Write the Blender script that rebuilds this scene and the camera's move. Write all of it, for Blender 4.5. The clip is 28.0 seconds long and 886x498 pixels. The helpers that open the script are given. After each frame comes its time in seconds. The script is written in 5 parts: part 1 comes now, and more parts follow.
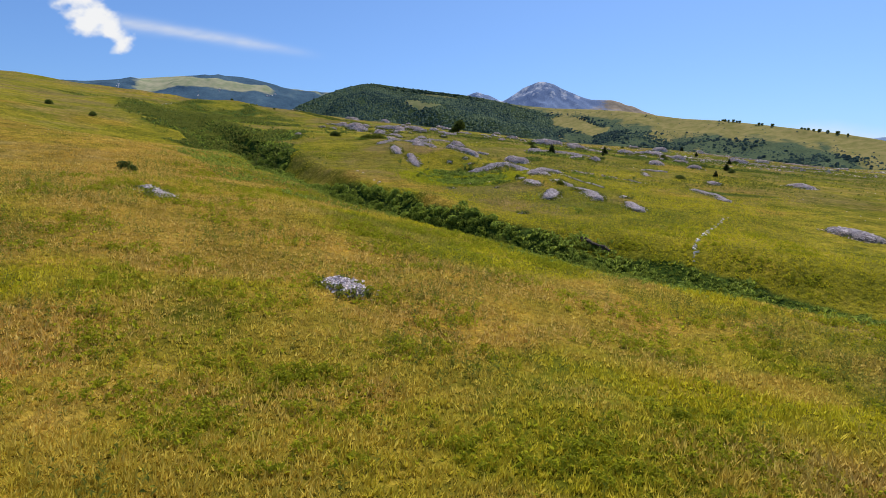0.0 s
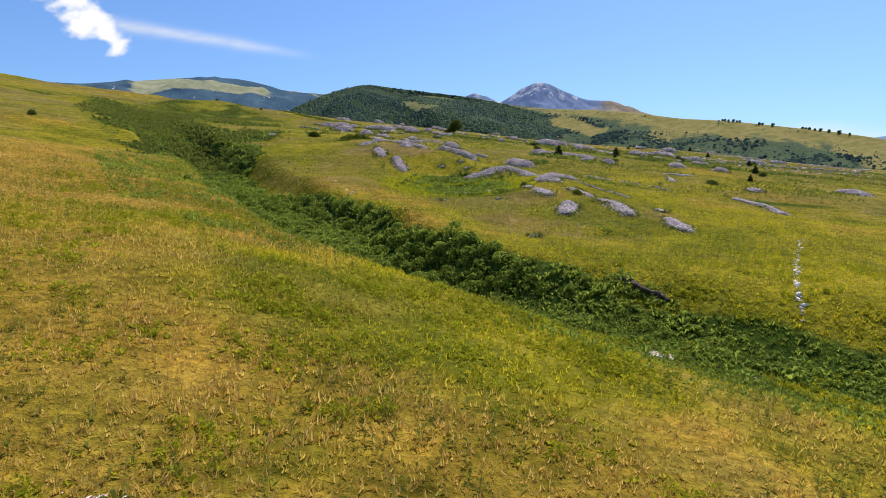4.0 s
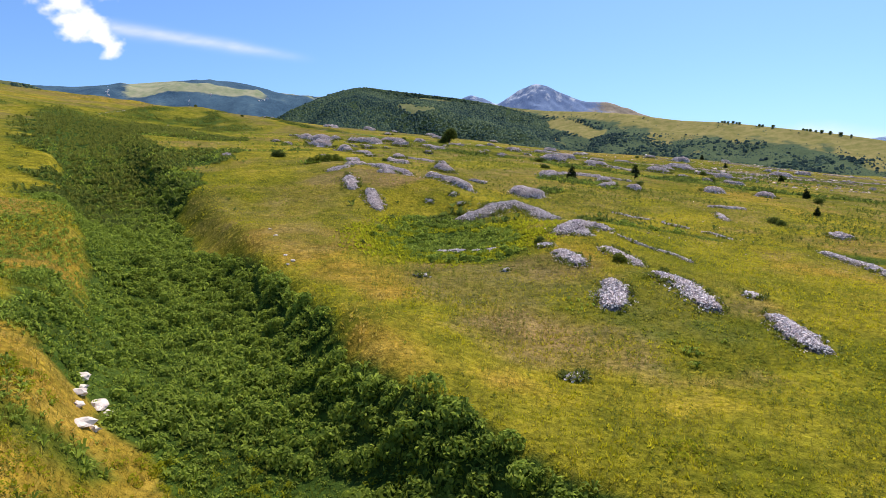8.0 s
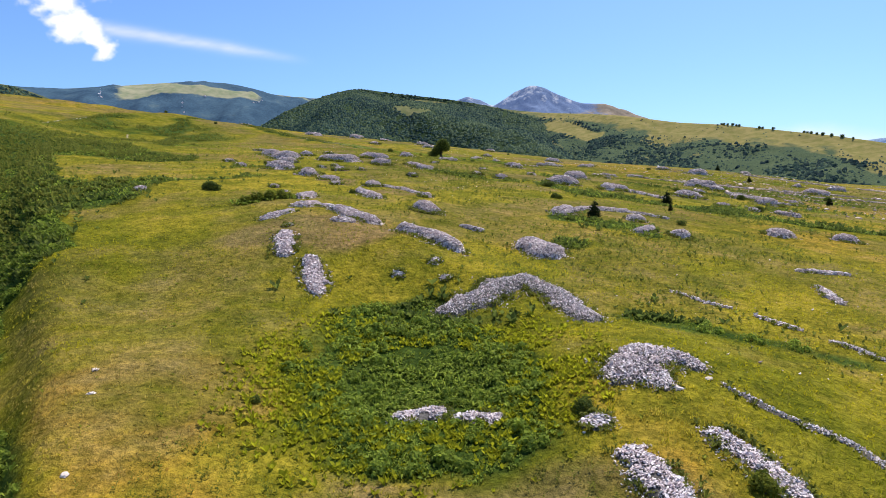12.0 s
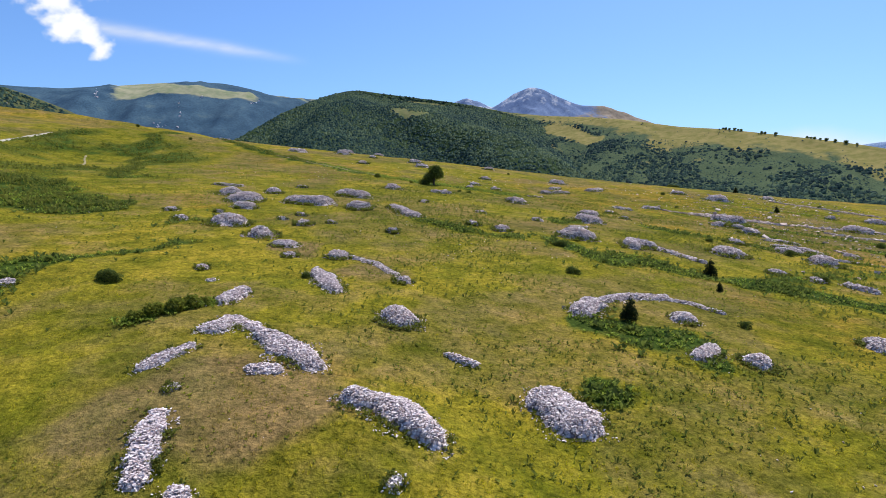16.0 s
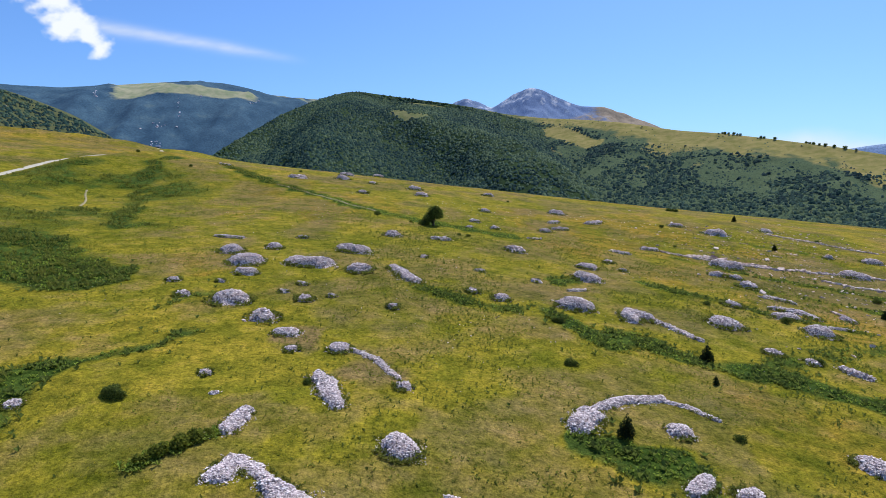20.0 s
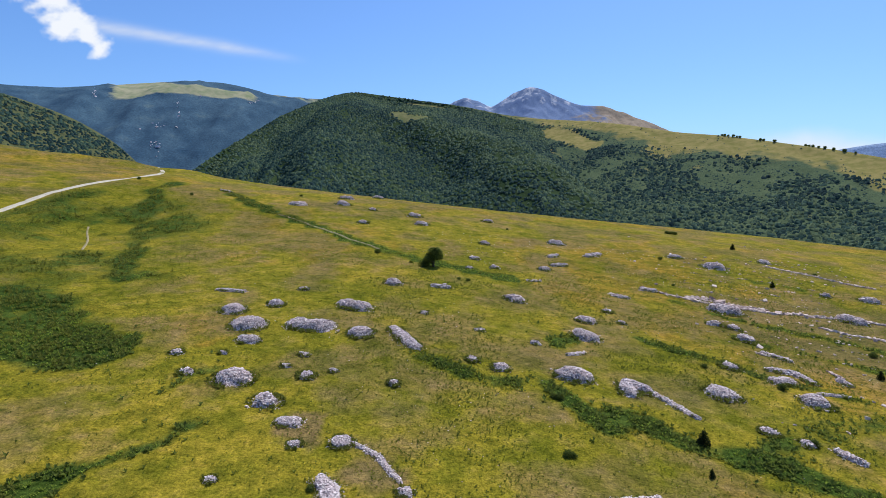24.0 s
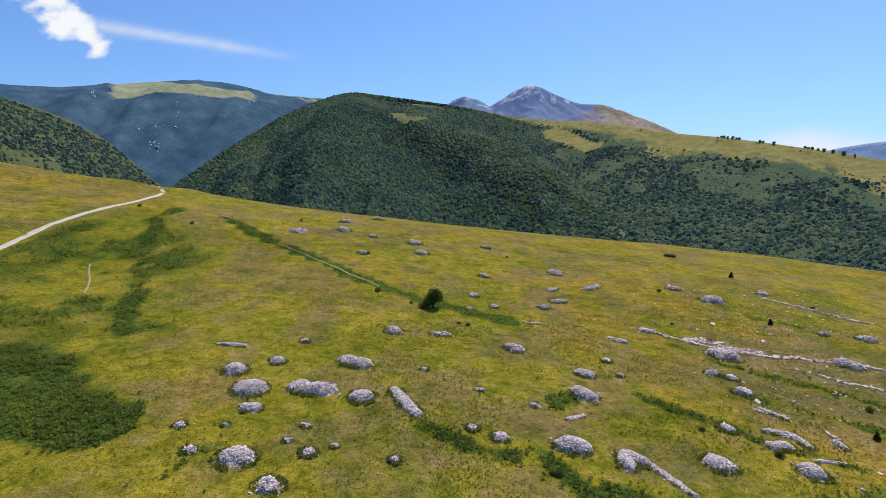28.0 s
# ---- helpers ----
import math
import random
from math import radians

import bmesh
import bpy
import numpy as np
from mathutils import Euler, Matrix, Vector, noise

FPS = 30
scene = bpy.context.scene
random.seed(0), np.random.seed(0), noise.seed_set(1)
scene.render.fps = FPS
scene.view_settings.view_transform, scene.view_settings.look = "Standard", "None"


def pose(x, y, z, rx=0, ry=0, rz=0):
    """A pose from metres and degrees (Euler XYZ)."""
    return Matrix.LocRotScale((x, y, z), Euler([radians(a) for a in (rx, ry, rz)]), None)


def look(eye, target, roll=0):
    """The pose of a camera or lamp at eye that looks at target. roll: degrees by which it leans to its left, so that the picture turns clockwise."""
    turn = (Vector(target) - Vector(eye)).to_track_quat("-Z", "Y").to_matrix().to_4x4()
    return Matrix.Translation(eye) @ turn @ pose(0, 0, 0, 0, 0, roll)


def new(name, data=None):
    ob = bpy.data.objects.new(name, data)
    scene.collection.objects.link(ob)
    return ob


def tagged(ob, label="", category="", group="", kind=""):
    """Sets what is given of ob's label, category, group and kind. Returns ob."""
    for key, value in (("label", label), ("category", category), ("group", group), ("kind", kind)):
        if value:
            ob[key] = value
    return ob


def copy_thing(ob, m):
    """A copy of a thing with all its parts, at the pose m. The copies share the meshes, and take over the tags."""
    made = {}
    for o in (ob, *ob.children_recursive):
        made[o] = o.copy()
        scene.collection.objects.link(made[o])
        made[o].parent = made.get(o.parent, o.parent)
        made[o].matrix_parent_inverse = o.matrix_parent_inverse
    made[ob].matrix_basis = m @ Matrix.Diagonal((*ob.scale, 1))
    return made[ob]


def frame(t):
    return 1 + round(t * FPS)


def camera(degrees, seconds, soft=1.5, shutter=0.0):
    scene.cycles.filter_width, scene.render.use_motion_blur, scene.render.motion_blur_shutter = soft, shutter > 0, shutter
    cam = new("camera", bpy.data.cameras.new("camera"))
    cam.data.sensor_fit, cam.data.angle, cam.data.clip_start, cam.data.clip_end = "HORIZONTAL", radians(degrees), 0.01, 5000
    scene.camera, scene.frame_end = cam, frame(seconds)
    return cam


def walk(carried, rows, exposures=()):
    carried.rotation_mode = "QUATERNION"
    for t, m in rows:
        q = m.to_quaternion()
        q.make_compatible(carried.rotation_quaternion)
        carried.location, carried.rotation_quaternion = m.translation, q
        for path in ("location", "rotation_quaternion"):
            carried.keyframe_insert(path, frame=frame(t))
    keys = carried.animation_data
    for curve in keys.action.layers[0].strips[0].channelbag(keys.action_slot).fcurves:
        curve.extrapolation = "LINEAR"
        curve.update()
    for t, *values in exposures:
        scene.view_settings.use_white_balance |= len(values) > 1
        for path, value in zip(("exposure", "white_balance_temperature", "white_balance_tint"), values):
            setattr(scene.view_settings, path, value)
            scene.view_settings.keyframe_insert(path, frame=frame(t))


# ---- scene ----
# ================= camera and its walk =================
cam = camera(70, 28.0, 0.75)
PATH = [
    (0, pose(0.00, 0.00, -0.00, 84.39, -0.30, 0.03)),
    (1, pose(0.33, 4.13, -0.04, 84.46, -0.19, 0.00)),
    (2, pose(0.71, 8.81, -0.08, 84.52, -0.11, 0.01)),
    (2.5, pose(0.88, 11.16, 0.03, 84.53, -0.06, -0.04)),
    (4.5, pose(1.15, 21.46, 1.74, 84.51, 0.02, -0.19)),
    (5, pose(1.18, 24.42, 2.35, 84.53, 0.08, -0.27)),
    (6, pose(1.45, 30.42, 3.70, 84.57, 0.15, -0.36)),
    (7, pose(1.96, 36.79, 5.06, 84.64, 0.18, -0.34)),
    (8, pose(2.50, 43.19, 6.41, 84.67, 0.21, -0.39)),
    (9, pose(3.07, 49.83, 7.74, 84.72, 0.22, -0.47)),
    (10, pose(3.65, 56.83, 9.29, 84.73, 0.20, -0.51)),
    (11, pose(4.11, 64.09, 10.77, 84.77, 0.21, -0.60)),
    (12, pose(4.61, 71.65, 12.36, 84.78, 0.29, -0.71)),
    (12.5, pose(4.87, 75.10, 13.21, 84.76, 0.32, -0.72)),
    (14.5, pose(6.29, 91.14, 16.93, 84.81, 0.29, -0.87)),
    (15, pose(6.71, 94.75, 18.72, 84.86, 0.22, -0.84)),
    (15.5, pose(6.80, 96.29, 20.40, 84.87, 0.12, -0.82)),
    (16, pose(6.77, 96.71, 22.09, 84.83, 0.03, -0.84)),
    (17, pose(6.64, 96.88, 25.07, 84.76, -0.15, -0.87)),
    (18, pose(6.58, 96.83, 28.28, 84.76, -0.19, -0.90)),
    (19, pose(6.64, 96.79, 31.60, 84.72, -0.20, -0.90)),
    (20, pose(6.61, 96.93, 34.96, 84.69, -0.19, -0.91)),
    (21, pose(6.57, 96.99, 38.30, 84.65, -0.17, -0.92)),
    (21.5, pose(6.56, 97.02, 39.84, 84.62, -0.16, -0.91)),
    (23.5, pose(6.51, 96.96, 46.67, 84.49, -0.14, -0.92)),
    (24, pose(6.51, 96.97, 48.49, 84.46, -0.13, -0.94)),
    (25, pose(6.46, 97.06, 51.86, 84.39, -0.17, -0.95)),
    (26, pose(6.32, 97.18, 55.37, 84.32, -0.18, -0.98)),
    (27, pose(6.28, 97.16, 58.91, 84.23, -0.09, -1.01)),
    (28, pose(6.36, 97.28, 62.43, 84.18, -0.06, -0.99)),
]
walk(cam, PATH, [(0.0, -0.18, 6600, 10), (1.0, -0.11, 6650, 10), (2.5, -0.06, 6700, 10), (5.0, 0.08, 6750, 10), (7.0, 0.18, 6700, 10), (12.0, 0.18, 6700, 10), (15.5, 0.03, 6500, 10), (18.0, -0.02, 6300, 10), (21.0, -0.08, 6100, 10), (24.0, -0.13, 6250, 10), (28.0, -0.12, 6450, 10)])

# ================= world, sun, exposure =================
SUN_AZ, SUN_EL = radians(30), radians(58)      # azimuth from +Y towards +X
SUN_WAY = Vector((math.sin(SUN_AZ) * math.cos(SUN_EL), math.cos(SUN_AZ) * math.cos(SUN_EL), math.sin(SUN_EL)))
world = bpy.data.worlds.new("sky")
scene.world = world
world.use_nodes = True
wn = world.node_tree.nodes
sky = wn.new("ShaderNodeTexSky")
sky.sky_type, sky.sun_disc = "NISHITA", False
sky.sun_elevation, sky.sun_rotation = SUN_EL, SUN_AZ
sky.altitude, sky.air_density, sky.dust_density, sky.ozone_density = 1300, 1.0, 3.0, 3.0
wn["Background"].inputs["Strength"].default_value = 0.126
tint = wn.new("ShaderNodeMix")
tint.data_type, tint.blend_type = "RGBA", "MULTIPLY"
tint.inputs[0].default_value, tint.inputs[7].default_value = 1.0, (0.70, 0.97, 1.32, 1)
world.node_tree.links.new(sky.outputs["Color"], tint.inputs[6])
world.node_tree.links.new(tint.outputs[2], wn["Background"].inputs["Color"])
sun_data = bpy.data.lights.new("sun", "SUN")
sun_data.energy, sun_data.angle, sun_data.color = 4.2, radians(0.5), (1.0, 0.95, 0.86)
sun = new("sun", sun_data)
sun.matrix_world = look(SUN_WAY * 100, (0, 0, 0))
scene.view_settings.exposure = 0.0


# ================= small helpers =================
def vnoise(x, y, size, seed=0):
    """Smooth value noise in 0..1 on a lattice of that size."""
    x, y = np.asarray(x, float) / size + seed * 17.31, np.asarray(y, float) / size - seed * 9.7
    ix, iy = np.floor(x).astype(np.int64), np.floor(y).astype(np.int64)
    fx, fy = x - ix, y - iy
    fx, fy = fx * fx * (3 - 2 * fx), fy * fy * (3 - 2 * fy)

    def h(a, b):
        n = (a * 374761393 + b * 668265263 + seed * 1442695) & 0x7FFFFFFF
        n = ((n ^ (n >> 13)) * 1274126177) & 0x7FFFFFFF
        return ((n ^ (n >> 16)) & 0xFFFF) / 65535.0

    return (h(ix, iy) * (1 - fx) + h(ix + 1, iy) * fx) * (1 - fy) + (h(ix, iy + 1) * (1 - fx) + h(ix + 1, iy + 1) * fx) * fy


def fbm(x, y, size, seed=0, octaves=3):
    total, amp, norm = 0.0, 1.0, 0.0
    for k in range(octaves):
        total = total + amp * vnoise(x, y, size / 2**k, seed + k * 5)
        norm += amp
        amp *= 0.5
    return total / norm


def smooth(a, b, v):
    t = np.clip((np.asarray(v, float) - a) / (b - a), 0, 1)
    return t * t * (3 - 2 * t)


def line_distance(x, y, line):
    """Distance of points to a polyline, and how far along it (0..1) the nearest place is."""
    x, y = np.asarray(x, float), np.asarray(y, float)
    best, along, n = np.full(x.shape, 1e9), np.zeros(x.shape), len(line) - 1
    for k in range(n):
        ax, ay = line[k][:2]
        dx, dy = line[k + 1][0] - ax, line[k + 1][1] - ay
        s = np.clip(((x - ax) * dx + (y - ay) * dy) / (dx * dx + dy * dy), 0, 1)
        d = np.hypot(x - ax - s * dx, y - ay - s * dy)
        near = d < best
        best, along = np.where(near, d, best), np.where(near, (k + s) / n, along)
    return best, along


def mesh_of(name, verts, faces, material=None, soft=False):
    """A mesh from arrays: vertices (n, 3) and faces (m, 3) or (m, 4)."""
    verts, faces = np.asarray(verts, np.float32), np.asarray(faces, np.int32)
    me = bpy.data.meshes.new(name)
    me.vertices.add(len(verts))
    me.vertices.foreach_set("co", verts.ravel())
    k = faces.shape[1]
    me.loops.add(faces.size)
    me.loops.foreach_set("vertex_index", faces.ravel())
    me.polygons.add(len(faces))
    me.polygons.foreach_set("loop_start", np.arange(0, faces.size, k, dtype=np.int32))
    me.polygons.foreach_set("use_smooth", np.full(len(faces), bool(soft)))
    if material:
        me.materials.append(material)
    me.update(calc_edges=True)
    return me


def attribute(me, name, values):
    a = me.attributes.new(name, "FLOAT", "POINT")
    a.data.foreach_set("value", np.asarray(values, np.float32).ravel())


def scatter(shape, places, turn, size, lean=None, stretch=None):
    """Copies of a small shape (verts, faces) at places, as one pair of arrays."""
    v, f = np.asarray(shape[0], float), np.asarray(shape[1], int)
    n = len(places)
    size = np.broadcast_to(np.asarray(size, float).reshape(-1, 1) if np.ndim(size) < 2 else size, (n, 3) if np.ndim(size) == 2 else (n, 1))
    c, s = np.cos(turn)[:, None], np.sin(turn)[:, None]
    q = v[None] * size[:, None, :]
    x, y, z = q[..., 0] * c - q[..., 1] * s, q[..., 0] * s + q[..., 1] * c, q[..., 2]
    if lean is not None:
        x, y = x + z * lean[:, :1], y + z * lean[:, 1:2]
    out = np.stack([x, y, z], -1) + np.asarray(places)[:, None, :]
    faces = f[None] + (np.arange(n) * len(v))[:, None, None]
    return out.reshape(-1, 3), faces.reshape(-1, f.shape[1])


def merged(*pairs):
    verts, faces, base = [], [], 0
    for v, f in pairs:
        verts.append(v)
        faces.append(np.asarray(f) + base)
        base += len(v)
    return np.concatenate(verts), np.concatenate(faces)


def part(name, me, parent, label=""):
    ob = new(name, me)
    ob.parent = parent
    if label:
        ob["label"] = label
    return ob


# ================= materials =================
def material(name, rough=0.85):
    m = bpy.data.materials.new(name)
    m.use_nodes = True
    m.node_tree.nodes["Principled BSDF"].inputs["Roughness"].default_value = rough
    m.node_tree.nodes["Principled BSDF"].inputs["Specular IOR Level"].default_value = 0.25
    return m, m.node_tree.nodes, m.node_tree.links, m.node_tree.nodes["Principled BSDF"]


def noise_node(nodes, links, size, detail=4.0, rough=0.55, coords=None, dims=(1, 1, 1)):
    """A noise texture at a size in metres, in the object's own coordinates."""
    if coords is None:
        coords = nodes.new("ShaderNodeTexCoord").outputs["Object"]
    mp = nodes.new("ShaderNodeMapping")
    mp.inputs["Scale"].default_value = [d / size for d in dims]
    links.new(coords, mp.inputs["Vector"])
    n = nodes.new("ShaderNodeTexNoise")
    n.inputs["Scale"].default_value, n.inputs["Detail"].default_value, n.inputs["Roughness"].default_value = 1.0, detail, rough
    links.new(mp.outputs[0], n.inputs["Vector"])
    return n.outputs["Fac"]


def ramp(nodes, links, fac, stops):
    r = nodes.new("ShaderNodeValToRGB")
    links.new(fac, r.inputs["Fac"])
    els = r.color_ramp.elements
    while len(els) < len(stops):
        els.new(0.5)
    for e, (p, c) in zip(els, stops):
        e.position, e.color = p, (*c, 1) if len(c) == 3 else c
    return r.outputs["Color"]


def mix(nodes, links, fac, a, b, mode="MIX"):
    m = nodes.new("ShaderNodeMix")
    m.data_type, m.blend_type = "RGBA", mode
    for key, v in (("Factor", fac), ("A", a), ("B", b)):
        s = [i for i in m.inputs if i.name == key and (i.type == ("VALUE" if key == "Factor" else "RGBA"))][0]
        if isinstance(v, (int, float)):
            s.default_value = v
        elif isinstance(v, tuple):
            s.default_value = (*v, 1)
        else:
            links.new(v, s)
    return [o for o in m.outputs if o.type == "RGBA"][0]


def maths(nodes, links, op, a, b=0.0, clamp=False):
    m = nodes.new("ShaderNodeMath")
    m.operation, m.use_clamp = op, clamp
    for s, v in zip(m.inputs, (a, b)):
        if isinstance(v, (int, float)):
            s.default_value = v
        else:
            links.new(v, s)
    return m.outputs[0]


def bump(nodes, links, bsdf, height, strength, distance):
    b = nodes.new("ShaderNodeBump")
    b.inputs["Strength"].default_value, b.inputs["Distance"].default_value = strength, distance
    links.new(height, b.inputs["Height"])
    links.new(b.outputs[0], bsdf.inputs["Normal"])


def attr(nodes, name):
    a = nodes.new("ShaderNodeAttribute")
    a.attribute_name = name
    return a.outputs["Fac"]


def meadow_material():
    m, n, l, b = material("meadow", 0.95)
    b.inputs["Specular IOR Level"].default_value = 0.02
    fine, mid, wide = noise_node(n, l, 0.35, 5, 0.7), noise_node(n, l, 4, 5, 0.6), noise_node(n, l, 28, 4, 0.55)
    green = ramp(n, l, mid, [(0.3, (0.157, 0.142, 0.014)), (0.5, (0.264, 0.217, 0.02)), (0.72, (0.37, 0.278, 0.032))])
    dry = ramp(n, l, mid, [(0.3, (0.24, 0.148, 0.02)), (0.55, (0.355, 0.22, 0.032)), (0.75, (0.45, 0.29, 0.055))])
    lush = ramp(n, l, mid, [(0.3, (0.035, 0.06, 0.012)), (0.6, (0.07, 0.105, 0.018)), (0.8, (0.12, 0.15, 0.02))])
    heath = ramp(n, l, mid, [(0.3, (0.165, 0.115, 0.045)), (0.6, (0.26, 0.182, 0.068)), (0.8, (0.335, 0.24, 0.088))])
    n_edge = maths(n, l, "SUBTRACT", mid, 0.5)

    def masked(name):
        a = maths(n, l, "ADD", attr(n, name), maths(n, l, "MULTIPLY", n_edge, 0.9))
        return maths(n, l, "MULTIPLY", maths(n, l, "SUBTRACT", a, 0.3), 2.5, True)

    col = mix(n, l, masked("dry"), green, dry)
    col = mix(n, l, masked("heath"), col, heath)
    col = mix(n, l, masked("lush"), col, lush)
    clump = noise_node(n, l, 1.3, 5, 0.75)
    grain = ramp(n, l, fine, [(0.28, (0.35, 0.37, 0.32)), (0.5, (1.0, 1.0, 1.0)), (0.72, (1.6, 1.55, 1.4))])
    col = mix(n, l, 0.9, col, grain, "MULTIPLY")
    tuftwise = ramp(n, l, clump, [(0.32, (0.45, 0.52, 0.4)), (0.5, (1.0, 1.0, 1.0)), (0.68, (1.45, 1.38, 1.3))])
    col = mix(n, l, 0.9, col, tuftwise, "MULTIPLY")
    broad = ramp(n, l, wide, [(0.36, (0.72, 0.80, 0.68)), (0.5, (0.93, 0.95, 0.92)), (0.64, (1.08, 1.04, 1.05))])
    col = mix(n, l, 1.0, col, broad, "MULTIPLY")
    mottle = ramp(n, l, noise_node(n, l, 7, 5, 0.65), [(0.36, (0.74, 0.83, 0.72)), (0.5, (0.97, 0.99, 0.97)), (0.64, (1.04, 1.02, 1.03))])
    col = mix(n, l, 1.0, col, mottle, "MULTIPLY")
    l.new(col, b.inputs["Base Color"])
    h = maths(n, l, "ADD", fine, maths(n, l, "MULTIPLY", clump, 2.5))
    bump(n, l, b, h, 0.62, 0.3)
    return m


def thin(m, n, l, b, colour, share=0.5, pale=1.7):
    """Lets light through thin leaves and blades."""
    t, x = n.new("ShaderNodeBsdfTranslucent"), n.new("ShaderNodeMixShader")
    l.new(mix(n, l, 1.0, colour, (pale, pale, pale), "MULTIPLY"), t.inputs["Color"])
    l.new(colour, b.inputs["Base Color"])
    x.inputs[0].default_value = share
    l.new(b.outputs[0], x.inputs[1])
    l.new(t.outputs[0], x.inputs[2])
    l.new(x.outputs[0], n["Material Output"].inputs["Surface"])


def leaf_material(name, dark, light, size=0.5):
    m, n, l, b = material(name, 0.75)
    g = n.new("ShaderNodeNewGeometry").outputs["Random Per Island"]
    f = maths(n, l, "ADD", maths(n, l, "MULTIPLY", g, 0.6), maths(n, l, "MULTIPLY", noise_node(n, l, size * 8, 4, 0.6), 0.4))
    b.inputs["Specular IOR Level"].default_value = 0.08
    thin(m, n, l, b, ramp(n, l, f, [(0.15, dark), (0.85, light)]), 0.0 if size > 3 else 0.45)
    return m


def stone_material(name, tint=(1, 1, 1)):
    m, n, l, b = material(name, 0.9)
    g = n.new("ShaderNodeNewGeometry").outputs["Random Per Island"]
    col = ramp(n, l, g, [(0.0, (0.34, 0.255, 0.245)), (0.22, (0.74, 0.60, 0.575)), (0.6, (0.92, 0.785, 0.745)), (1.0, (0.96, 0.87, 0.83))])
    stain = ramp(n, l, noise_node(n, l, 0.25, 5), [(0.3, (0.65, 0.62, 0.6)), (0.6, (1.1, 1.1, 1.1))])
    l.new(mix(n, l, 1.0, mix(n, l, 0.8, col, stain, "MULTIPLY"), tint, "MULTIPLY"), b.inputs["Base Color"])
    bump(n, l, b, noise_node(n, l, 0.12, 5), 0.5, 0.03)
    return m


MEADOW = meadow_material()
STONE = stone_material("limestone_rubble")


def forest_material(name, dark, mid, light):
    """Crowns that differ one from another and from one stand to the next."""
    m, n, l, b = material(name, 0.85)
    b.inputs["Specular IOR Level"].default_value = 0.05
    g = n.new("ShaderNodeNewGeometry").outputs["Random Per Island"]
    f = maths(n, l, "ADD", maths(n, l, "MULTIPLY", g, 0.5), maths(n, l, "MULTIPLY", noise_node(n, l, 130, 5, 0.65), 0.75))
    f = maths(n, l, "ADD", f, attr(n, "tone"))
    l.new(ramp(n, l, f, [(0.38, dark), (0.6, mid), (0.85, light)]), b.inputs["Base Color"])
    return m


FOREST = forest_material("beech_forest", (0.010, 0.030, 0.032), (0.033, 0.069, 0.053), (0.10, 0.138, 0.07))
FERN = leaf_material("bracken_leaf", (0.065, 0.105, 0.014), (0.37, 0.43, 0.065))
WEED = leaf_material("weed_leaf", (0.075, 0.092, 0.014), (0.24, 0.25, 0.034))
SHRUB = leaf_material("shrub_leaf", (0.04, 0.06, 0.014), (0.155, 0.185, 0.036))
HERB = leaf_material("herb_leaf", (0.17, 0.18, 0.010), (0.40, 0.385, 0.022))
TUSSOCK = leaf_material("tussock_leaf", (0.075, 0.092, 0.016), (0.22, 0.225, 0.04))
OLIVE = leaf_material("olive_stalk", (0.13, 0.115, 0.022), (0.33, 0.28, 0.05))
THISTLE = leaf_material("thistle_leaf", (0.13, 0.145, 0.018), (0.30, 0.30, 0.04))
JUNIPER = leaf_material("juniper_needle", (0.012, 0.02, 0.008), (0.035, 0.048, 0.014))


def grass_material():
    """Blades that take their tone from what grows at their foot."""
    m, n, l, b = material("meadow_grass", 0.8)
    b.inputs["Specular IOR Level"].default_value = 0.03
    r = n.new("ShaderNodeNewGeometry").outputs["Random Per Island"]
    green = ramp(n, l, r, [(0.0, (0.33, 0.29, 0.013)), (0.6, (0.45, 0.385, 0.020)), (1.0, (0.55, 0.45, 0.038))])
    dry = ramp(n, l, r, [(0.0, (0.40, 0.26, 0.05)), (0.6, (0.53, 0.36, 0.085)), (1.0, (0.64, 0.46, 0.14))])
    heath = ramp(n, l, r, [(0.0, (0.17, 0.13, 0.04)), (0.6, (0.32, 0.24, 0.07)), (1.0, (0.45, 0.34, 0.11))])
    lush = ramp(n, l, r, [(0.0, (0.08, 0.11, 0.014)), (1.0, (0.2, 0.23, 0.03))])
    col = mix(n, l, attr(n, "dry"), green, dry)
    col = mix(n, l, attr(n, "heath"), col, heath)
    thin(m, n, l, b, mix(n, l, attr(n, "lush"), col, lush), 0.5)
    return m


GRASS = grass_material()


def bark_material():
    m, n, l, b = material("bark", 0.95)
    l.new(ramp(n, l, noise_node(n, l, 0.2, 5, 0.6, None, (1, 1, 0.2)), [(0.3, (0.05, 0.038, 0.028)), (0.7, (0.15, 0.12, 0.09))]), b.inputs["Base Color"])
    bump(n, l, b, noise_node(n, l, 0.06, 4), 0.8, 0.03)
    return m


def gravel_material():
    m, n, l, b = material("pale_gravel", 0.95)
    col = ramp(n, l, noise_node(n, l, 1.2, 6, 0.7), [(0.3, (0.46, 0.40, 0.29)), (0.7, (0.66, 0.59, 0.45))])
    l.new(col, b.inputs["Base Color"])
    bump(n, l, b, noise_node(n, l, 0.2, 5), 0.6, 0.05)
    return m


def soil_material():
    m, n, l, b = material("bare_soil", 0.95)
    col = ramp(n, l, noise_node(n, l, 0.5, 6, 0.7, None, (1, 1, 2.2)), [(0.3, (0.045, 0.03, 0.02)), (0.55, (0.11, 0.075, 0.05)), (0.75, (0.26, 0.19, 0.14))])
    l.new(col, b.inputs["Base Color"])
    bump(n, l, b, noise_node(n, l, 0.3, 5), 1.0, 0.12)
    return m


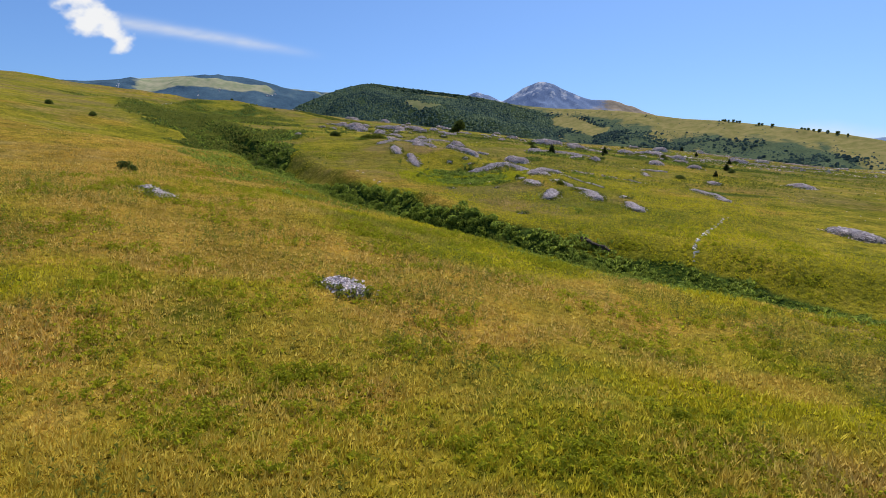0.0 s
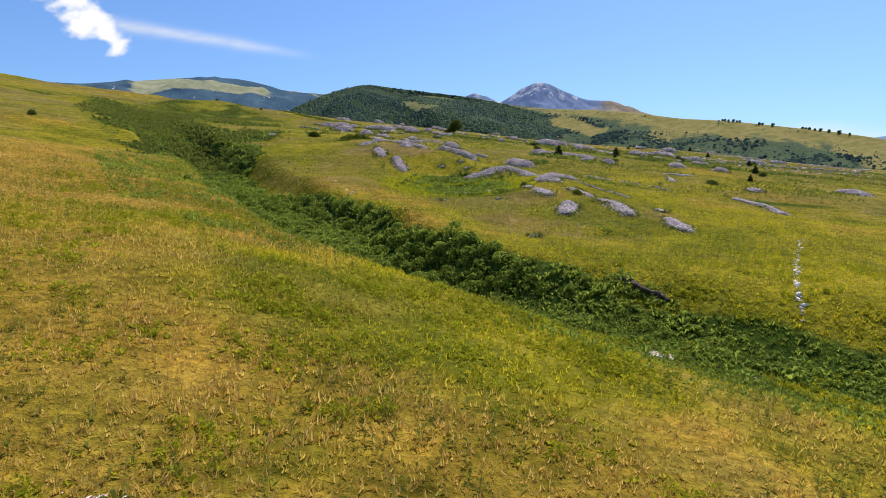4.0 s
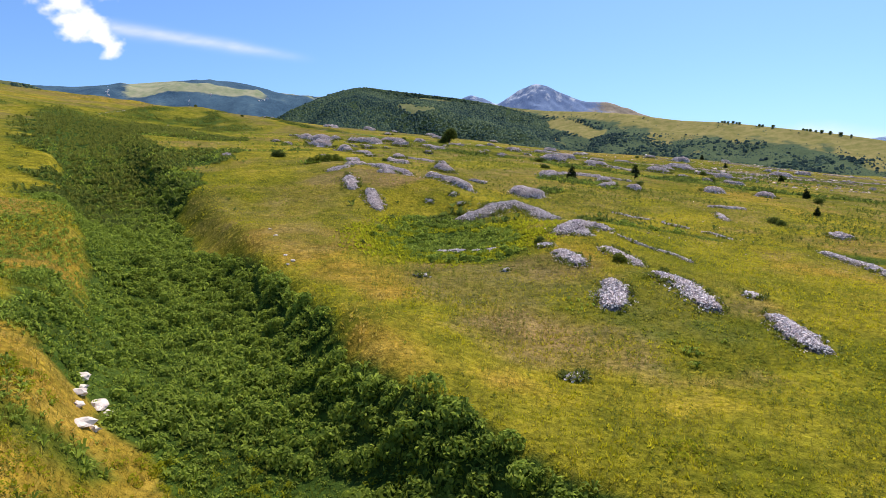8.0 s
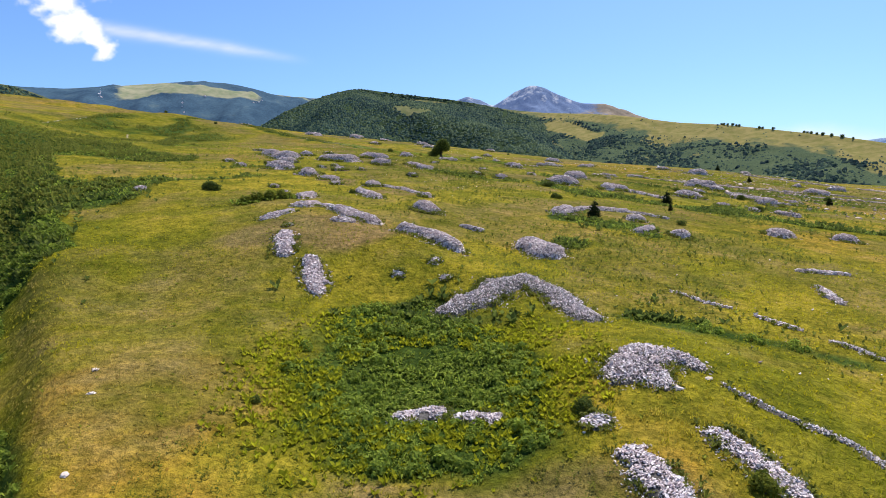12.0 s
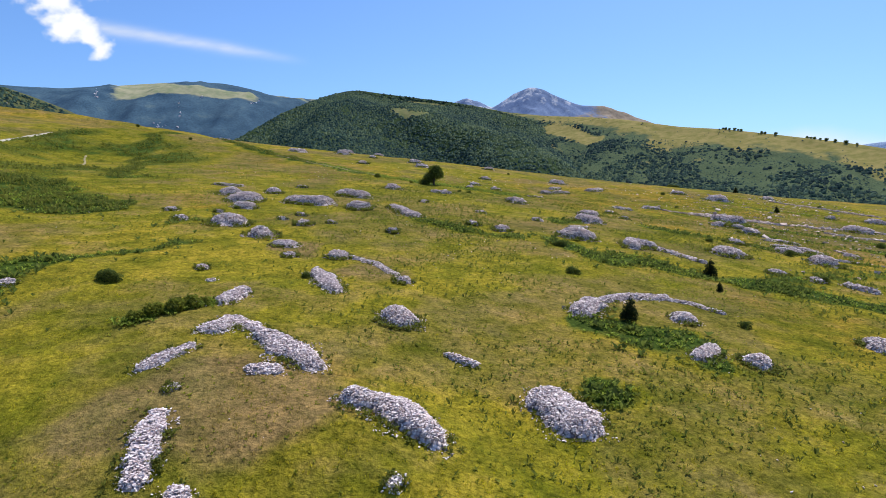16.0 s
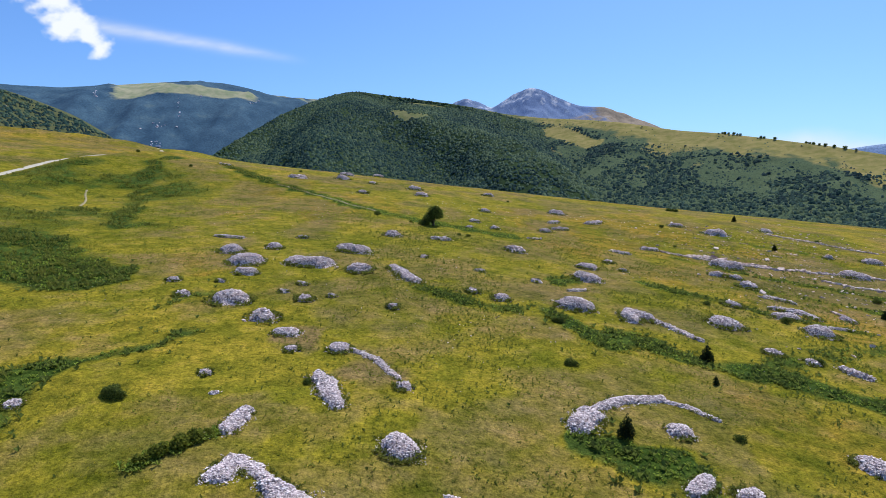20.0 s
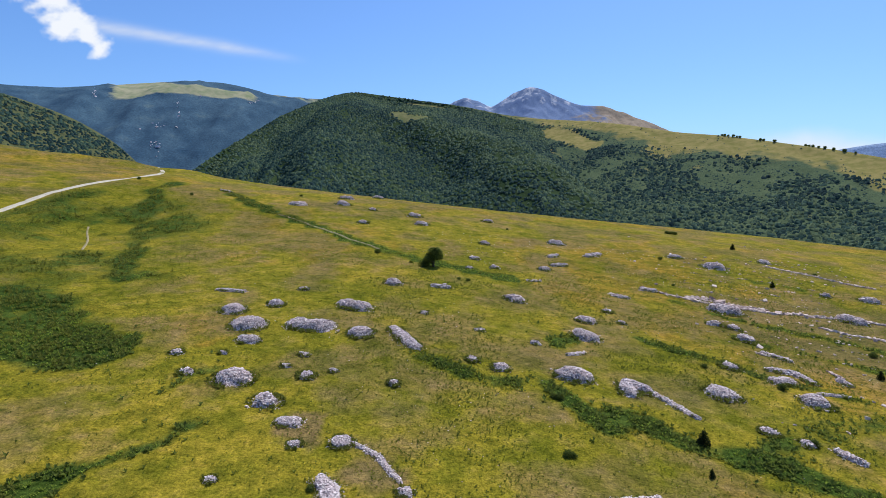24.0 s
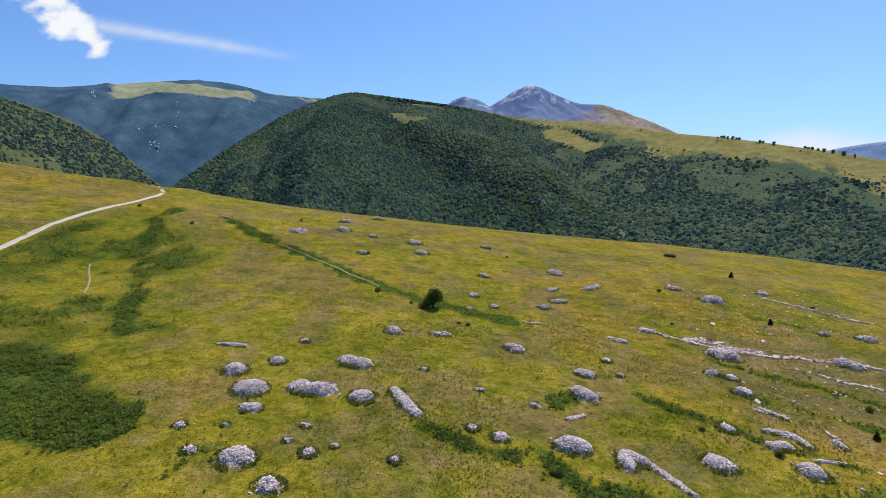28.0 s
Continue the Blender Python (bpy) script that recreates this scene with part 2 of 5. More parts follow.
def rubble_material():
    """Packed small stones, with the shade in the gaps between them painted dark."""
    m, n, l, b = material("packed_rubble", 0.95)
    mp = n.new("ShaderNodeTexVoronoi")
    mp.inputs["Scale"].default_value = 3.2
    l.new(n.new("ShaderNodeTexCoord").outputs["Object"], mp.inputs["Vector"])
    tone = ramp(n, l, noise_node(n, l, 0.3, 3, 0.6), [(0.3, (0.55, 0.445, 0.425)), (0.5, (0.81, 0.68, 0.65)), (0.7, (0.92, 0.80, 0.765))])
    gap_shade = ramp(n, l, mp.outputs["Distance"], [(0.3, (1.0, 1.0, 1.0)), (0.6, (0.48, 0.45, 0.44)), (0.8, (0.19, 0.17, 0.165))])
    l.new(mix(n, l, 1.0, tone, gap_shade, "MULTIPLY"), b.inputs["Base Color"])
    bump(n, l, b, maths(n, l, "SUBTRACT", 1.0, mp.outputs["Distance"]), 1.0, 0.2)
    return m


def dirt_material():
    m, n, l, b = material("trodden_dirt", 0.95)
    col = ramp(n, l, noise_node(n, l, 1.5, 6, 0.7), [(0.35, (0.24, 0.20, 0.07)), (0.55, (0.36, 0.29, 0.16)), (0.75, (0.48, 0.41, 0.27))])
    l.new(col, b.inputs["Base Color"])
    bump(n, l, b, noise_node(n, l, 0.4, 5), 0.6, 0.05)
    return m


def earth_material():
    m, n, l, b = material("stony_earth", 0.95)
    col = ramp(n, l, noise_node(n, l, 0.3, 6, 0.7), [(0.3, (0.05, 0.045, 0.038)), (0.5, (0.12, 0.105, 0.09)), (0.7, (0.26, 0.23, 0.21))])
    l.new(col, b.inputs["Base Color"])
    bump(n, l, b, noise_node(n, l, 0.25, 5), 1.0, 0.1)
    return m


SOIL = soil_material()
RUBBLE = rubble_material()
DIRT = dirt_material()
BARK, GRAVEL, EARTH = bark_material(), gravel_material(), earth_material()
PALE_ROCK = stone_material("pale_limestone", (0.86, 0.79, 0.70))

# ================= the lie of the land =================
RAVINE = [(-135, 300), (-100, 235), (-68, 174), (-41, 130), (-26, 107), (-18, 92), (-10.5, 77), (-4, 65), (3, 58.5), (9, 53.5), (15, 49), (24, 43), (45, 34), (90, 20)]
# the outline of the bracken that fills it: the far bank, then the near one
BANKS = [(90, 26), (45, 36.5), (31, 43.5), (26.4, 46.8), (24, 49.6), (21, 52.6), (18.4, 55), (16.3, 56.1), (14.7, 56.8), (13.3, 58), (11.7, 61), (9.1, 64), (5, 66.4), (0.1, 70.7), (-2.7, 74.6), (-4.6, 78.7), (-9.2, 88.3), (-14.3, 97.7), (-21.9, 106), (-30.9, 121.3), (-30.3, 131.4), (-37.2, 141.2), (-47, 157.8), (-60, 179), (-92, 235), (-118, 285),
         (-135, 280), (-104, 214), (-74, 165), (-59, 147), (-33.1, 107.1), (-25.1, 92), (-15.1, 75), (-11.8, 70), (-9.3, 68.4), (-6.3, 66.1), (-2.1, 63.3), (1.3, 61.5), (5, 60), (7.8, 57.4), (10.5, 54.8), (12.6, 52.5), (14.6, 50.8), (16, 49.2), (18.2, 47.8), (22, 45), (30, 39.5), (45, 31.5), (90, 15)]
# broad swells: centre, reach, height
SWELLS = [(0, 25, 30, 0.29), (40, 70, 35, -1.59), (-30, 60, 35, -4.19), (0, 150, 45, -0.60), (60, 130, 45, -0.44), (0, 240, 60, 2.94), (-70, 200, 50, -2.98), (90, 220, 60, -0.30), (60, 330, 60, -0.43), (-110, 310, 60, -2.50), (0, 400, 60, 3.98), (140, 420, 70, 1.11), (-160, 480, 70, 2.30), (235, 400, 70, -0.55), (-60, 460, 60, 2.87), (70, 460, 60, 2.66), (-112, 388, 32, 3.72), (133, 361, 40, 3.51), (-40, 78, 20, 2.59), (-52, 126, 20, -4.53), (-20, 45, 15, 2.22), (8, 120, 14, -1.54), (-7, 95, 12, -1.47), (-110, 312, 30, -2.68)]
# hummocks, hollows and banks of the old settlement: centre, reach, height
HUMMOCKS = [(-4, 140, 8, 0.5), (-9, 132, 5, 0.65), (3, 135, 5, 1.5), (1, 124, 5, -1.6), (6, 121, 6, 0.3), (3, 109, 6, -1.3), (17, 109, 6, 1.65), (13, 100, 5, 0.55), (-19, 118, 8, -1.75), (-3, 78, 5, 0.5), (-20, 92, 7, -0.6), (-12, 150, 7, 0.8), (9, 77, 7, -0.85), (12, 127, 4, 0.5), (-28, 92, 8, -1.95), (20, 92, 7, 0.45), (38, 105, 9, -0.4), (10, 142, 7, -1.0)]
ROAD = [(-146, 250), (-147, 290), (-147.2, 324), (-150.3, 348.5), (-151.1, 373.6), (-150.7, 401.3), (-151, 436), (-155.8, 480), (-162, 500), (-176, 511), (-196, 505), (-220, 490), (-238, 480), (-262, 474)]
VERGE = [(-300, 448), (-262, 456), (-238, 462), (-220, 472), (-196, 488), (-176, 492)]
CREST = [(-420, 520), (-160, 508), (-80, 478), (50, 470), (160, 490), (215, 470), (260, 430), (420, 330)]


def lie(x, y):
    """Height of the hillside before the finer relief."""
    x, y = np.asarray(x, float), np.asarray(y, float)
    u, v = x / 100, y / 100
    z = -6.850 + -10.154 * u + 12.291 * v + 1.338 * u * u + -0.035 * u * v + -0.753 * v * v
    for cx, cy, reach, high in SWELLS + HUMMOCKS:
        z = z + high * np.exp(-((x - cx) ** 2 + (y - cy) ** 2) / (2 * reach * reach))
    r, _ = line_distance(x, y, RAVINE)
    low = smooth(3, 13, x)
    return z - (3.9 * np.exp(-((r / 6.5) ** 6)) * (1 - low) + 2.7 * np.exp(-((r / 7.5) ** 4)) * low) * np.clip((260 - y) / 120, 0, 1)


def height(x, y):
    """Height of the ground everywhere: the hillside, its crest, and the valley beyond."""
    x, y = np.asarray(x, float), np.asarray(y, float)
    crest = np.interp(x, [p[0] for p in CREST], [p[1] for p in CREST])
    xc, yc = np.clip(x, -330, 300), np.clip(np.minimum(y, crest), -60, 600)
    past = np.maximum(y - crest, 0)
    side = np.maximum(np.abs(x - xc) - 0, 0) * np.where(x < 0, 0.10, -0.16)
    z = lie(xc, yc) + side - np.where(past < 200, 0.0009 * past**2, 36 + 0.36 * (past - 200))
    z = np.maximum(z, -130 + 0.02 * z)
    z = z - 1.3 * np.exp(-((line_distance(x, y, ROAD)[0] / 7.0) ** 2)) + 2.2 * np.exp(-((line_distance(x - 20, y, ROAD)[0] / 11.0) ** 2))
    z = z + 2.4 * np.exp(-((line_distance(x, y, VERGE)[0] / 9.0) ** 2))
    z = z + 1.5 * np.exp(-((line_distance(x, y, [(-133, 316), (-138, 345), (-140, 362)])[0] / 8.0) ** 2))
    near = np.exp(-((x / 160) ** 2)) * (y < 520)
    small = (fbm(x, y, 9, 3) - 0.5) * 0.7 + (fbm(x, y, 2.2, 8) - 0.5) * 0.22
    return z + small * (0.25 + 0.75 * near)


def graded(a, b, lo, hi, fine, grow=1.09, most=180):
    """Coordinates from lo to hi, at even fine steps between a and b and wider and wider beyond."""
    mid = list(np.arange(a, b + fine, fine))
    step, up = fine, [mid[-1]]
    while up[-1] < hi:
        step = min(step * grow, most)
        up.append(up[-1] + step)
    step, down = fine, [mid[0]]
    while down[-1] > lo:
        step = min(step * grow, most)
        down.append(down[-1] - step)
    return np.array(down[:0:-1] + mid + up[1:])


DRY = [((2, 18), 20, 0.45), ((-20, 40), 18, 0.6), ((-25, 60), 24, 0.8), ((-45, 85), 22, 0.75), ((-12, 38), 13, 0.95), ((4, 30), 9, 0.5), ((22, 33), 10, 0.4), ((-9, 103), 9, 0.55), ((-3, 92), 6, 0.5),
       ((-60, 330), 45, 0.5), ((-35, 300), 35, 0.4), ((-75, 385), 40, 0.6), ((110, 300), 60, 0.45), ((160, 380), 60, 0.45), ((-4, 140), 8, 0.6), ((-38, 222), 10, 0.8),
       ((60, 100), 25, 0.4), ((0, 440), 60, 0.5), ((-200, 440), 60, 0.6), ((95, 230), 30, 0.7)]
HEATH = [((9.2, 82), 6, 0.75), ((20, 84), 7, 0.7), ((16, 78), 6, 0.6), ((7.9, 92.5), 8, 0.85), ((13.9, 87.8), 6, 0.75), ((-7.5, 138.4), 8.5, 0.75), ((6, 90.1), 6, 0.55), ((-14, 186), 5, 0.9), ((21.5, 89), 8, 0.5), ((-3, 176), 5, 0.7), ((110, 255), 40, 0.7), ((60, 110), 16, 0.5), ((-9.4, 105), 7, 0.5)]
LUSH = [((13, 80), 6, 0.42), ((5, 79), 4, 0.4), ((22, 80), 6, 0.42), ((16.1, 84.2), 8, 0.36), ((8, 91.7), 7, 0.3), ((23.5, 95), 7, 0.3), ((-112, 335), 38, 0.55), ((-150, 300), 40, 0.5), ((-100, 255), 26, 0.5), ((4.5, 107.7), 9.0, 1.0), ((5.2, 101.5), 5.0, 1.0), ((6, 116.4), 7, 0.9), ((0.5, 115), 5, 0.8), ((-34.2, 92.3), 9, 0.45), ((-2, 44), 8, 0.35), ((-15.9, 61.9), 7, 0.35), ((-70, 212), 15, 1.0), ((-58, 208), 10, 1.0), ((-85, 222), 18, 1.0), ((-92, 275), 17, 0.6), ((-68, 258), 8, 0.6), ((-120, 305), 22, 0.5), ((-44, 158), 9, 0.8), ((24.5, 159.5), 3.4, 1.4), ((28, 157), 3.8, 1.4), ((30.5, 153.5), 2.8, 1.2), ((20.7, 143.4), 2.6, 1.2)]
STRIPS = [([(-118, 410), (-116, 382), (-106, 349), (-95, 318), (-82, 283), (-70, 253)], 3.4, 1.0), ([(37, 196), (44, 191), (51, 187), (58, 183), (66, 177), (90, 165)], 3.4, 0.8),
          ([(4, 215), (10, 210), (17, 206), (22, 205)], 2.6, 1.0), ([(26, 208), (30, 200), (34, 192)], 3, 0.8), ([(-38, 168), (-33, 174), (-30, 180), (-26, 186)], 1.6, 0.7),
          ([(-92, 401), (-64, 370), (-37, 345), (-17, 320), (-4, 307), (6, 298), (30, 285)], 3.6, 1.3), ([(-46, 158), (-37, 170)], 3, 0.8), ([(-37, 192), (-30, 203)], 2, 0.6),
          ([(53, 237), (63, 229), (72, 221), (88, 212)], 2.4, 0.72), ([(80, 246), (90, 239), (99, 232), (120, 222)], 2.4, 0.7), ([(77, 280), (90, 262), (105, 252), (118, 243)], 2.2, 0.68), ([(107, 333), (120, 314), (136, 301)], 2.2, 0.66), ([(32, 226), (37, 233)], 2.6, 0.7), ([(20, 118), (34, 112), (52, 104)], 2.0, 0.6), ([(60, 190), (75, 200), (95, 205)], 4, 0.6)]


def spots(x, y, places):
    m = np.zeros(np.shape(x))
    for (cx, cy), r, w in places:
        m = np.maximum(m, w * smooth(1.35, 0.65, np.hypot(x - cx, y - cy) / r))
    return m


def within(x, y, loop):
    """How far inside a closed line points lie (negative outside)."""
    d, _ = line_distance(x, y, list(loop) + [loop[0]])
    odd = np.zeros(np.shape(x), bool)
    for (ax, ay), (bx, by) in zip(loop, loop[1:] + loop[:1]):
        odd ^= ((ay > y) != (by > y)) & (x < (bx - ax) * (y - ay) / (by - ay if by != ay else 1e-9) + ax)
    return np.where(odd, d, -d)


def cover(x, y):
    """What grows where: dry grass, heath, lush green (0..1 each)."""
    x, y = np.asarray(x, float), np.asarray(y, float)
    wx, wy = x + (fbm(x, y, 9, 21) - 0.5) * 9, y + (fbm(x, y, 9, 31) - 0.5) * 9
    dry = np.maximum(spots(wx, wy, DRY), smooth(0.52, 0.75, fbm(x, y, 45, 41) + 0.02 * smooth(130, 200, y)) * 0.75)
    dry = np.clip(dry * (0.75 + 0.5 * smooth(0.35, 0.6, fbm(x, y, 13, 44, 4))) + 0.3 * smooth(0.56, 0.68, fbm(x, y, 7, 45, 4)), 0, 1) * (1 - 0.35 * smooth(95, 150, y))
    heath = np.maximum(spots(wx, wy, HEATH), smooth(0.62, 0.8, fbm(x, y, 24, 51) + 0.05 * smooth(150, 210, y)) * (0.4 + 0.25 * smooth(130, 180, y)))
    heath = np.maximum(heath, smooth(72, 110, y) * (0.13 + 0.12 * smooth(130, 200, y) + 0.33 * smooth(0.38, 0.62, fbm(x, y, 12, 52, 4))))
    lush = spots(wx, wy, LUSH)
    lush = lush * (0.55 + 0.6 * smooth(0.35, 0.55, fbm(x, y, 8, 34, 4)))
    inner = np.maximum(within(x + (wx - x) * 0.22, y + (wy - y) * 0.22, BANKS), within(x - 0.6 + (wx - x) * 0.22, y - 1.0 + (wy - y) * 0.22, BANKS) - 2 * smooth(4, 10, x)) + (fbm(x, y, 3.5, 33) - 0.5) * 1.6
    near_bank = smooth(-1.0, 1.0, within(x + 2, y + 3.5, BANKS) - within(x - 2, y - 3.5, BANKS))
    lush = np.maximum(lush, np.maximum(smooth(-0.9, 0.9, inner), 0.8 * near_bank * smooth(-11, -1.5, inner) * smooth(0.36, 0.56, fbm(x, y, 6, 35))) * smooth(330, 200, y))
    for line, wide, w in STRIPS:
        d, _ = line_distance(x + (wx - x) * 0.45 + (fbm(x, y, 5, 36) - 0.5) * wide * 1.6, y + (wy - y) * 0.45, line)
        lush = np.maximum(lush, w * smooth(wide * 1.5, wide * 0.3, d) * (0.66 + 0.5 * smooth(0.35, 0.6, fbm(x, y, 11, 37, 4))))
    lush = np.clip(lush, 0, 1)
    return dry * (1 - lush), heath * (1 - lush), lush


gx, gy = graded(-45, 55, -4600, 4600, 1.0, 1.033), graded(2, 140, -700, 4900, 0.95, 1.031)
GX, GY = np.meshgrid(gx, gy)
nx, ny = len(gx), len(gy)
ids = np.arange(nx * ny).reshape(ny, nx)
me = mesh_of("ground", np.stack([GX.ravel(), GY.ravel(), height(GX, GY).ravel()], -1),
             np.stack([ids[:-1, :-1], ids[:-1, 1:], ids[1:, 1:], ids[1:, :-1]], -1).reshape(-1, 4), MEADOW, True)
for key, values in zip(("dry", "heath", "lush"), cover(GX.ravel(), GY.ravel())):
    attribute(me, key, values)
ground = tagged(new("ground", me), "yellow-green mountain meadow with ochre dry patches and darker hollows", "meadow", kind="structure")
print("ground", nx, ny)


# ================= hills and mountains =================
def resampled(points, n):
    p = np.array(points, float)
    s = np.r_[0, np.cumsum(np.hypot(*np.diff(p[:, :2], axis=0).T))]
    t = np.linspace(0, s[-1], n)
    flat = np.stack([np.interp(t, s, p[:, k]) for k in range(3)], -1)
    k = np.array([1, 2, 3, 2, 1]) / 9.0
    pad = np.vstack([flat[:1].repeat(2, 0), flat, flat[-1:].repeat(2, 0)])
    soft = sum(k[i] * pad[i:i + n] for i in range(5))
    soft[0], soft[-1] = flat[0], flat[-1]
    return soft


def slope(ridge, foot, n, m, rough, size, seed, curve=1.0, back=260.0, jag=0.0):
    """A mountainside between a ridge line and a foot line, with gullies, and a back slope. Grid of m + 5 rows, n columns."""
    a, b = resampled(ridge, n), resampled(foot, n)
    step = np.arange(n) * 10.0
    a[:, 2] += (fbm(step, step * 0, 60, seed + 3, 4) - 0.5) * jag
    v = np.linspace(0, 1, m)[:, None, None]
    g = a[None] * (1 - v) + b[None] * v
    drop = v[..., 0] ** curve
    g[..., 2] = a[None, :, 2] * (1 - drop) + b[None, :, 2] * drop
    along = np.broadcast_to(np.linspace(0, 1, n)[None] * np.hypot(*(a[-1] - a[0])[:2]), (m, n))
    down = np.broadcast_to(np.linspace(0, 1, m)[:, None] * 900, (m, n))
    gully = np.abs(fbm(along + 0.25 * down, down * 0.25, size, seed, 4) - 0.5) * 2
    amp = rough * np.sin(np.pi * np.clip(v[..., 0], 0, 1)) ** 0.7
    g[..., 2] += (gully - 0.35) * amp + (fbm(along, down, size * 0.3, seed + 9) - 0.5) * rough * 0.25 * (v[..., 0] > 0)
    away = a - b
    away[:, 2] = 0
    away /= np.linalg.norm(away, axis=1)[:, None]
    rows = [a + away * back * k + np.array([0, 0, -back * 0.5 * k * k * 0.6]) for k in (3, 2, 1, 0.4)]
    return np.concatenate([np.array(rows), g], 0)


def grid_mesh(name, g, mat):
    m, n = g.shape[:2]
    i = np.arange(m * n).reshape(m, n)
    return mesh_of(name, g.reshape(-1, 3), np.stack([i[:-1, :-1], i[1:, :-1], i[1:, 1:], i[:-1, 1:]], -1).reshape(-1, 4), mat, True)


def on_grid(g, count, seed, keep=None):
    """Random places on a grid of points, evenly by area; keep(u, v) thins them out."""
    rng = np.random.default_rng(seed)
    m, n = g.shape[:2]
    area = np.linalg.norm(np.cross(g[1:, :-1] - g[:-1, :-1], g[:-1, 1:] - g[:-1, :-1]), axis=-1).ravel()
    cell = rng.choice(len(area), count, p=area / area.sum())
    r, c = cell // (n - 1), cell % (n - 1)
    a, b = rng.random((2, count, 1))
    p = (g[r, c] * (1 - a) + g[r + 1, c] * a) * (1 - b) + (g[r, c + 1] * (1 - a) + g[r + 1, c + 1] * a) * b
    u, v = (c + b[:, 0]) / (n - 1), (r + a[:, 0] - 4) / (m - 5)
    if keep is not None:
        ok = rng.random(count) < keep(u, v, p)
        return p[ok], u[ok], v[ok]
    return p, u, v


def lump(seed):
    """A small uneven tree crown, seen from far off."""
    rng = random.Random(seed)
    v = []
    for k in range(5):
        a, q = (k + rng.uniform(-0.2, 0.2)) * 2 * math.pi / 5, rng.uniform(0.8, 1.2)
        v.append((q * math.cos(a), q * math.sin(a), -0.35 + rng.uniform(-0.1, 0.2)))
    for k in range(3):
        a, q = (k + rng.uniform(-0.2, 0.2)) * 2 * math.pi / 3, rng.uniform(0.5, 0.72)
        v.append((q * math.cos(a), q * math.sin(a), 0.72 + rng.uniform(-0.12, 0.22)))
    f = [(0, 1, 5), (1, 2, 6), (1, 6, 5), (2, 3, 6), (3, 7, 6), (3, 4, 7), (4, 0, 7), (0, 5, 7), (5, 6, 7)]
    return v, f


LUMPS = [lump(k) for k in range(4)]
BUSHES = [([(0.95, 0, -0.2), (0.2, 0.9, -0.2), (-0.85, 0.5, -0.2), (-0.8, -0.55, -0.2), (0.3, -0.95, -0.2), (0.1 * k - 0.15, 0.05 * k, 0.95 + 0.1 * k)], [(0, 1, 5), (1, 2, 5), (2, 3, 5), (3, 4, 5), (4, 0, 5)]) for k in range(4)]


def woods(name, places, size, mat, seed, label, tone=None, shapes=None):
    rng = np.random.default_rng(seed)
    parts = []
    tones = []
    for k, shape in enumerate(shapes or LUMPS):
        p = places[k::4]
        tones.append(np.repeat((np.zeros(len(places)) if tone is None else tone)[k::4], len(shape[0])))
        s = size * rng.uniform(0.6, 1.25, (len(p), 1)) * np.array([[1, 1, 0.8]]) * rng.uniform(0.85, 1.2, (len(p), 3))
        parts.append(scatter(shape, p, rng.uniform(0, 6.28, len(p)), s))
    me = mesh_of(name, *merged(*parts), mat, True)
    attribute(me, "tone", np.concatenate(tones))
    return tagged(new(name, me), label, "forest", kind="stuff")


def slope_material(name, low, high, patch, size, grassy=None, snowy=False):
    m, n, l, b = material(name, 0.95)
    b.inputs["Specular IOR Level"].default_value = 0.05
    f = noise_node(n, l, size, 6, 0.65)
    col = ramp(n, l, f, [(0.3, low), (0.6, high), (0.8, patch)])
    fine = noise_node(n, l, size * 0.06, 4, 0.7)
    col = mix(n, l, 0.8, col, ramp(n, l, fine, [(0.3, (0.55, 0.55, 0.58)), (0.7, (1.3, 1.3, 1.25))]), "MULTIPLY")
    if grassy:
        g = maths(n, l, "ADD", attr(n, "grass"), maths(n, l, "MULTIPLY", maths(n, l, "SUBTRACT", noise_node(n, l, size * 0.5, 5), 0.5), 1.2))
        g = maths(n, l, "MULTIPLY", maths(n, l, "SUBTRACT", g, 0.35), 2.8, True)
        gr = ramp(n, l, noise_node(n, l, size * 0.35, 5), [(0.35, grassy[0]), (0.65, grassy[1])])
        col = mix(n, l, g, col, gr)
    if snowy:
        q = maths(n, l, "ADD", attr(n, "snow"), maths(n, l, "MULTIPLY", maths(n, l, "SUBTRACT", noise_node(n, l, 90, 6, 0.7, None, (1, 1, 0.3)), 0.5), 3.4))
        col = mix(n, l, maths(n, l, "MULTIPLY", maths(n, l, "SUBTRACT", q, 1.0), 2.5, True), col, (0.62, 0.62, 0.66))
    l.new(col, b.inputs["Base Color"])
    bump(n, l, b, fine, 0.6, size * 0.02)
    return m


# far plateau mountain with a light green top
PLATEAU_RIDGE = [(-3900, 2500, 560), (-2898, 3268, 580), (-2364, 3685, 612), (-2138, 3824, 612), (-1883, 3960, 649), (-1660, 4061, 683), (-1480, 4132, 705), (-1292, 4196, 698), (-1162, 4235, 677), (-1063, 4262, 646), (-891, 4303, 627), (-696, 4340, 621), (-386, 4379, 573), (100, 4420, 540)]
PLATEAU_FOOT = [(-3000, 1500, 0), (-2100, 2100, 0), (-1650, 2550, -20), (-1200, 2850, -40), (-900, 3000, -40), (-500, 3100, -20), (0, 3200, 50)]
g = slope(PLATEAU_RIDGE, PLATEAU_FOOT, 180, 70, 125, 330, 3, 1.25, 260, 12)
# forest greens shifted to blue: distance haze is painted into the slope colour
mat = slope_material("hazy_beech_slope", (0.032, 0.075, 0.125), (0.078, 0.14, 0.19), (0.16, 0.22, 0.21), 150, ((0.25, 0.28, 0.15), (0.42, 0.38, 0.24)))
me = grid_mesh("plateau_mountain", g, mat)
V = np.broadcast_to((np.arange(g.shape[0]) - 4)[:, None] / (g.shape[0] - 5), g.shape[:2])
U = np.broadcast_to(np.linspace(0, 1, g.shape[1])[None], g.shape[:2])
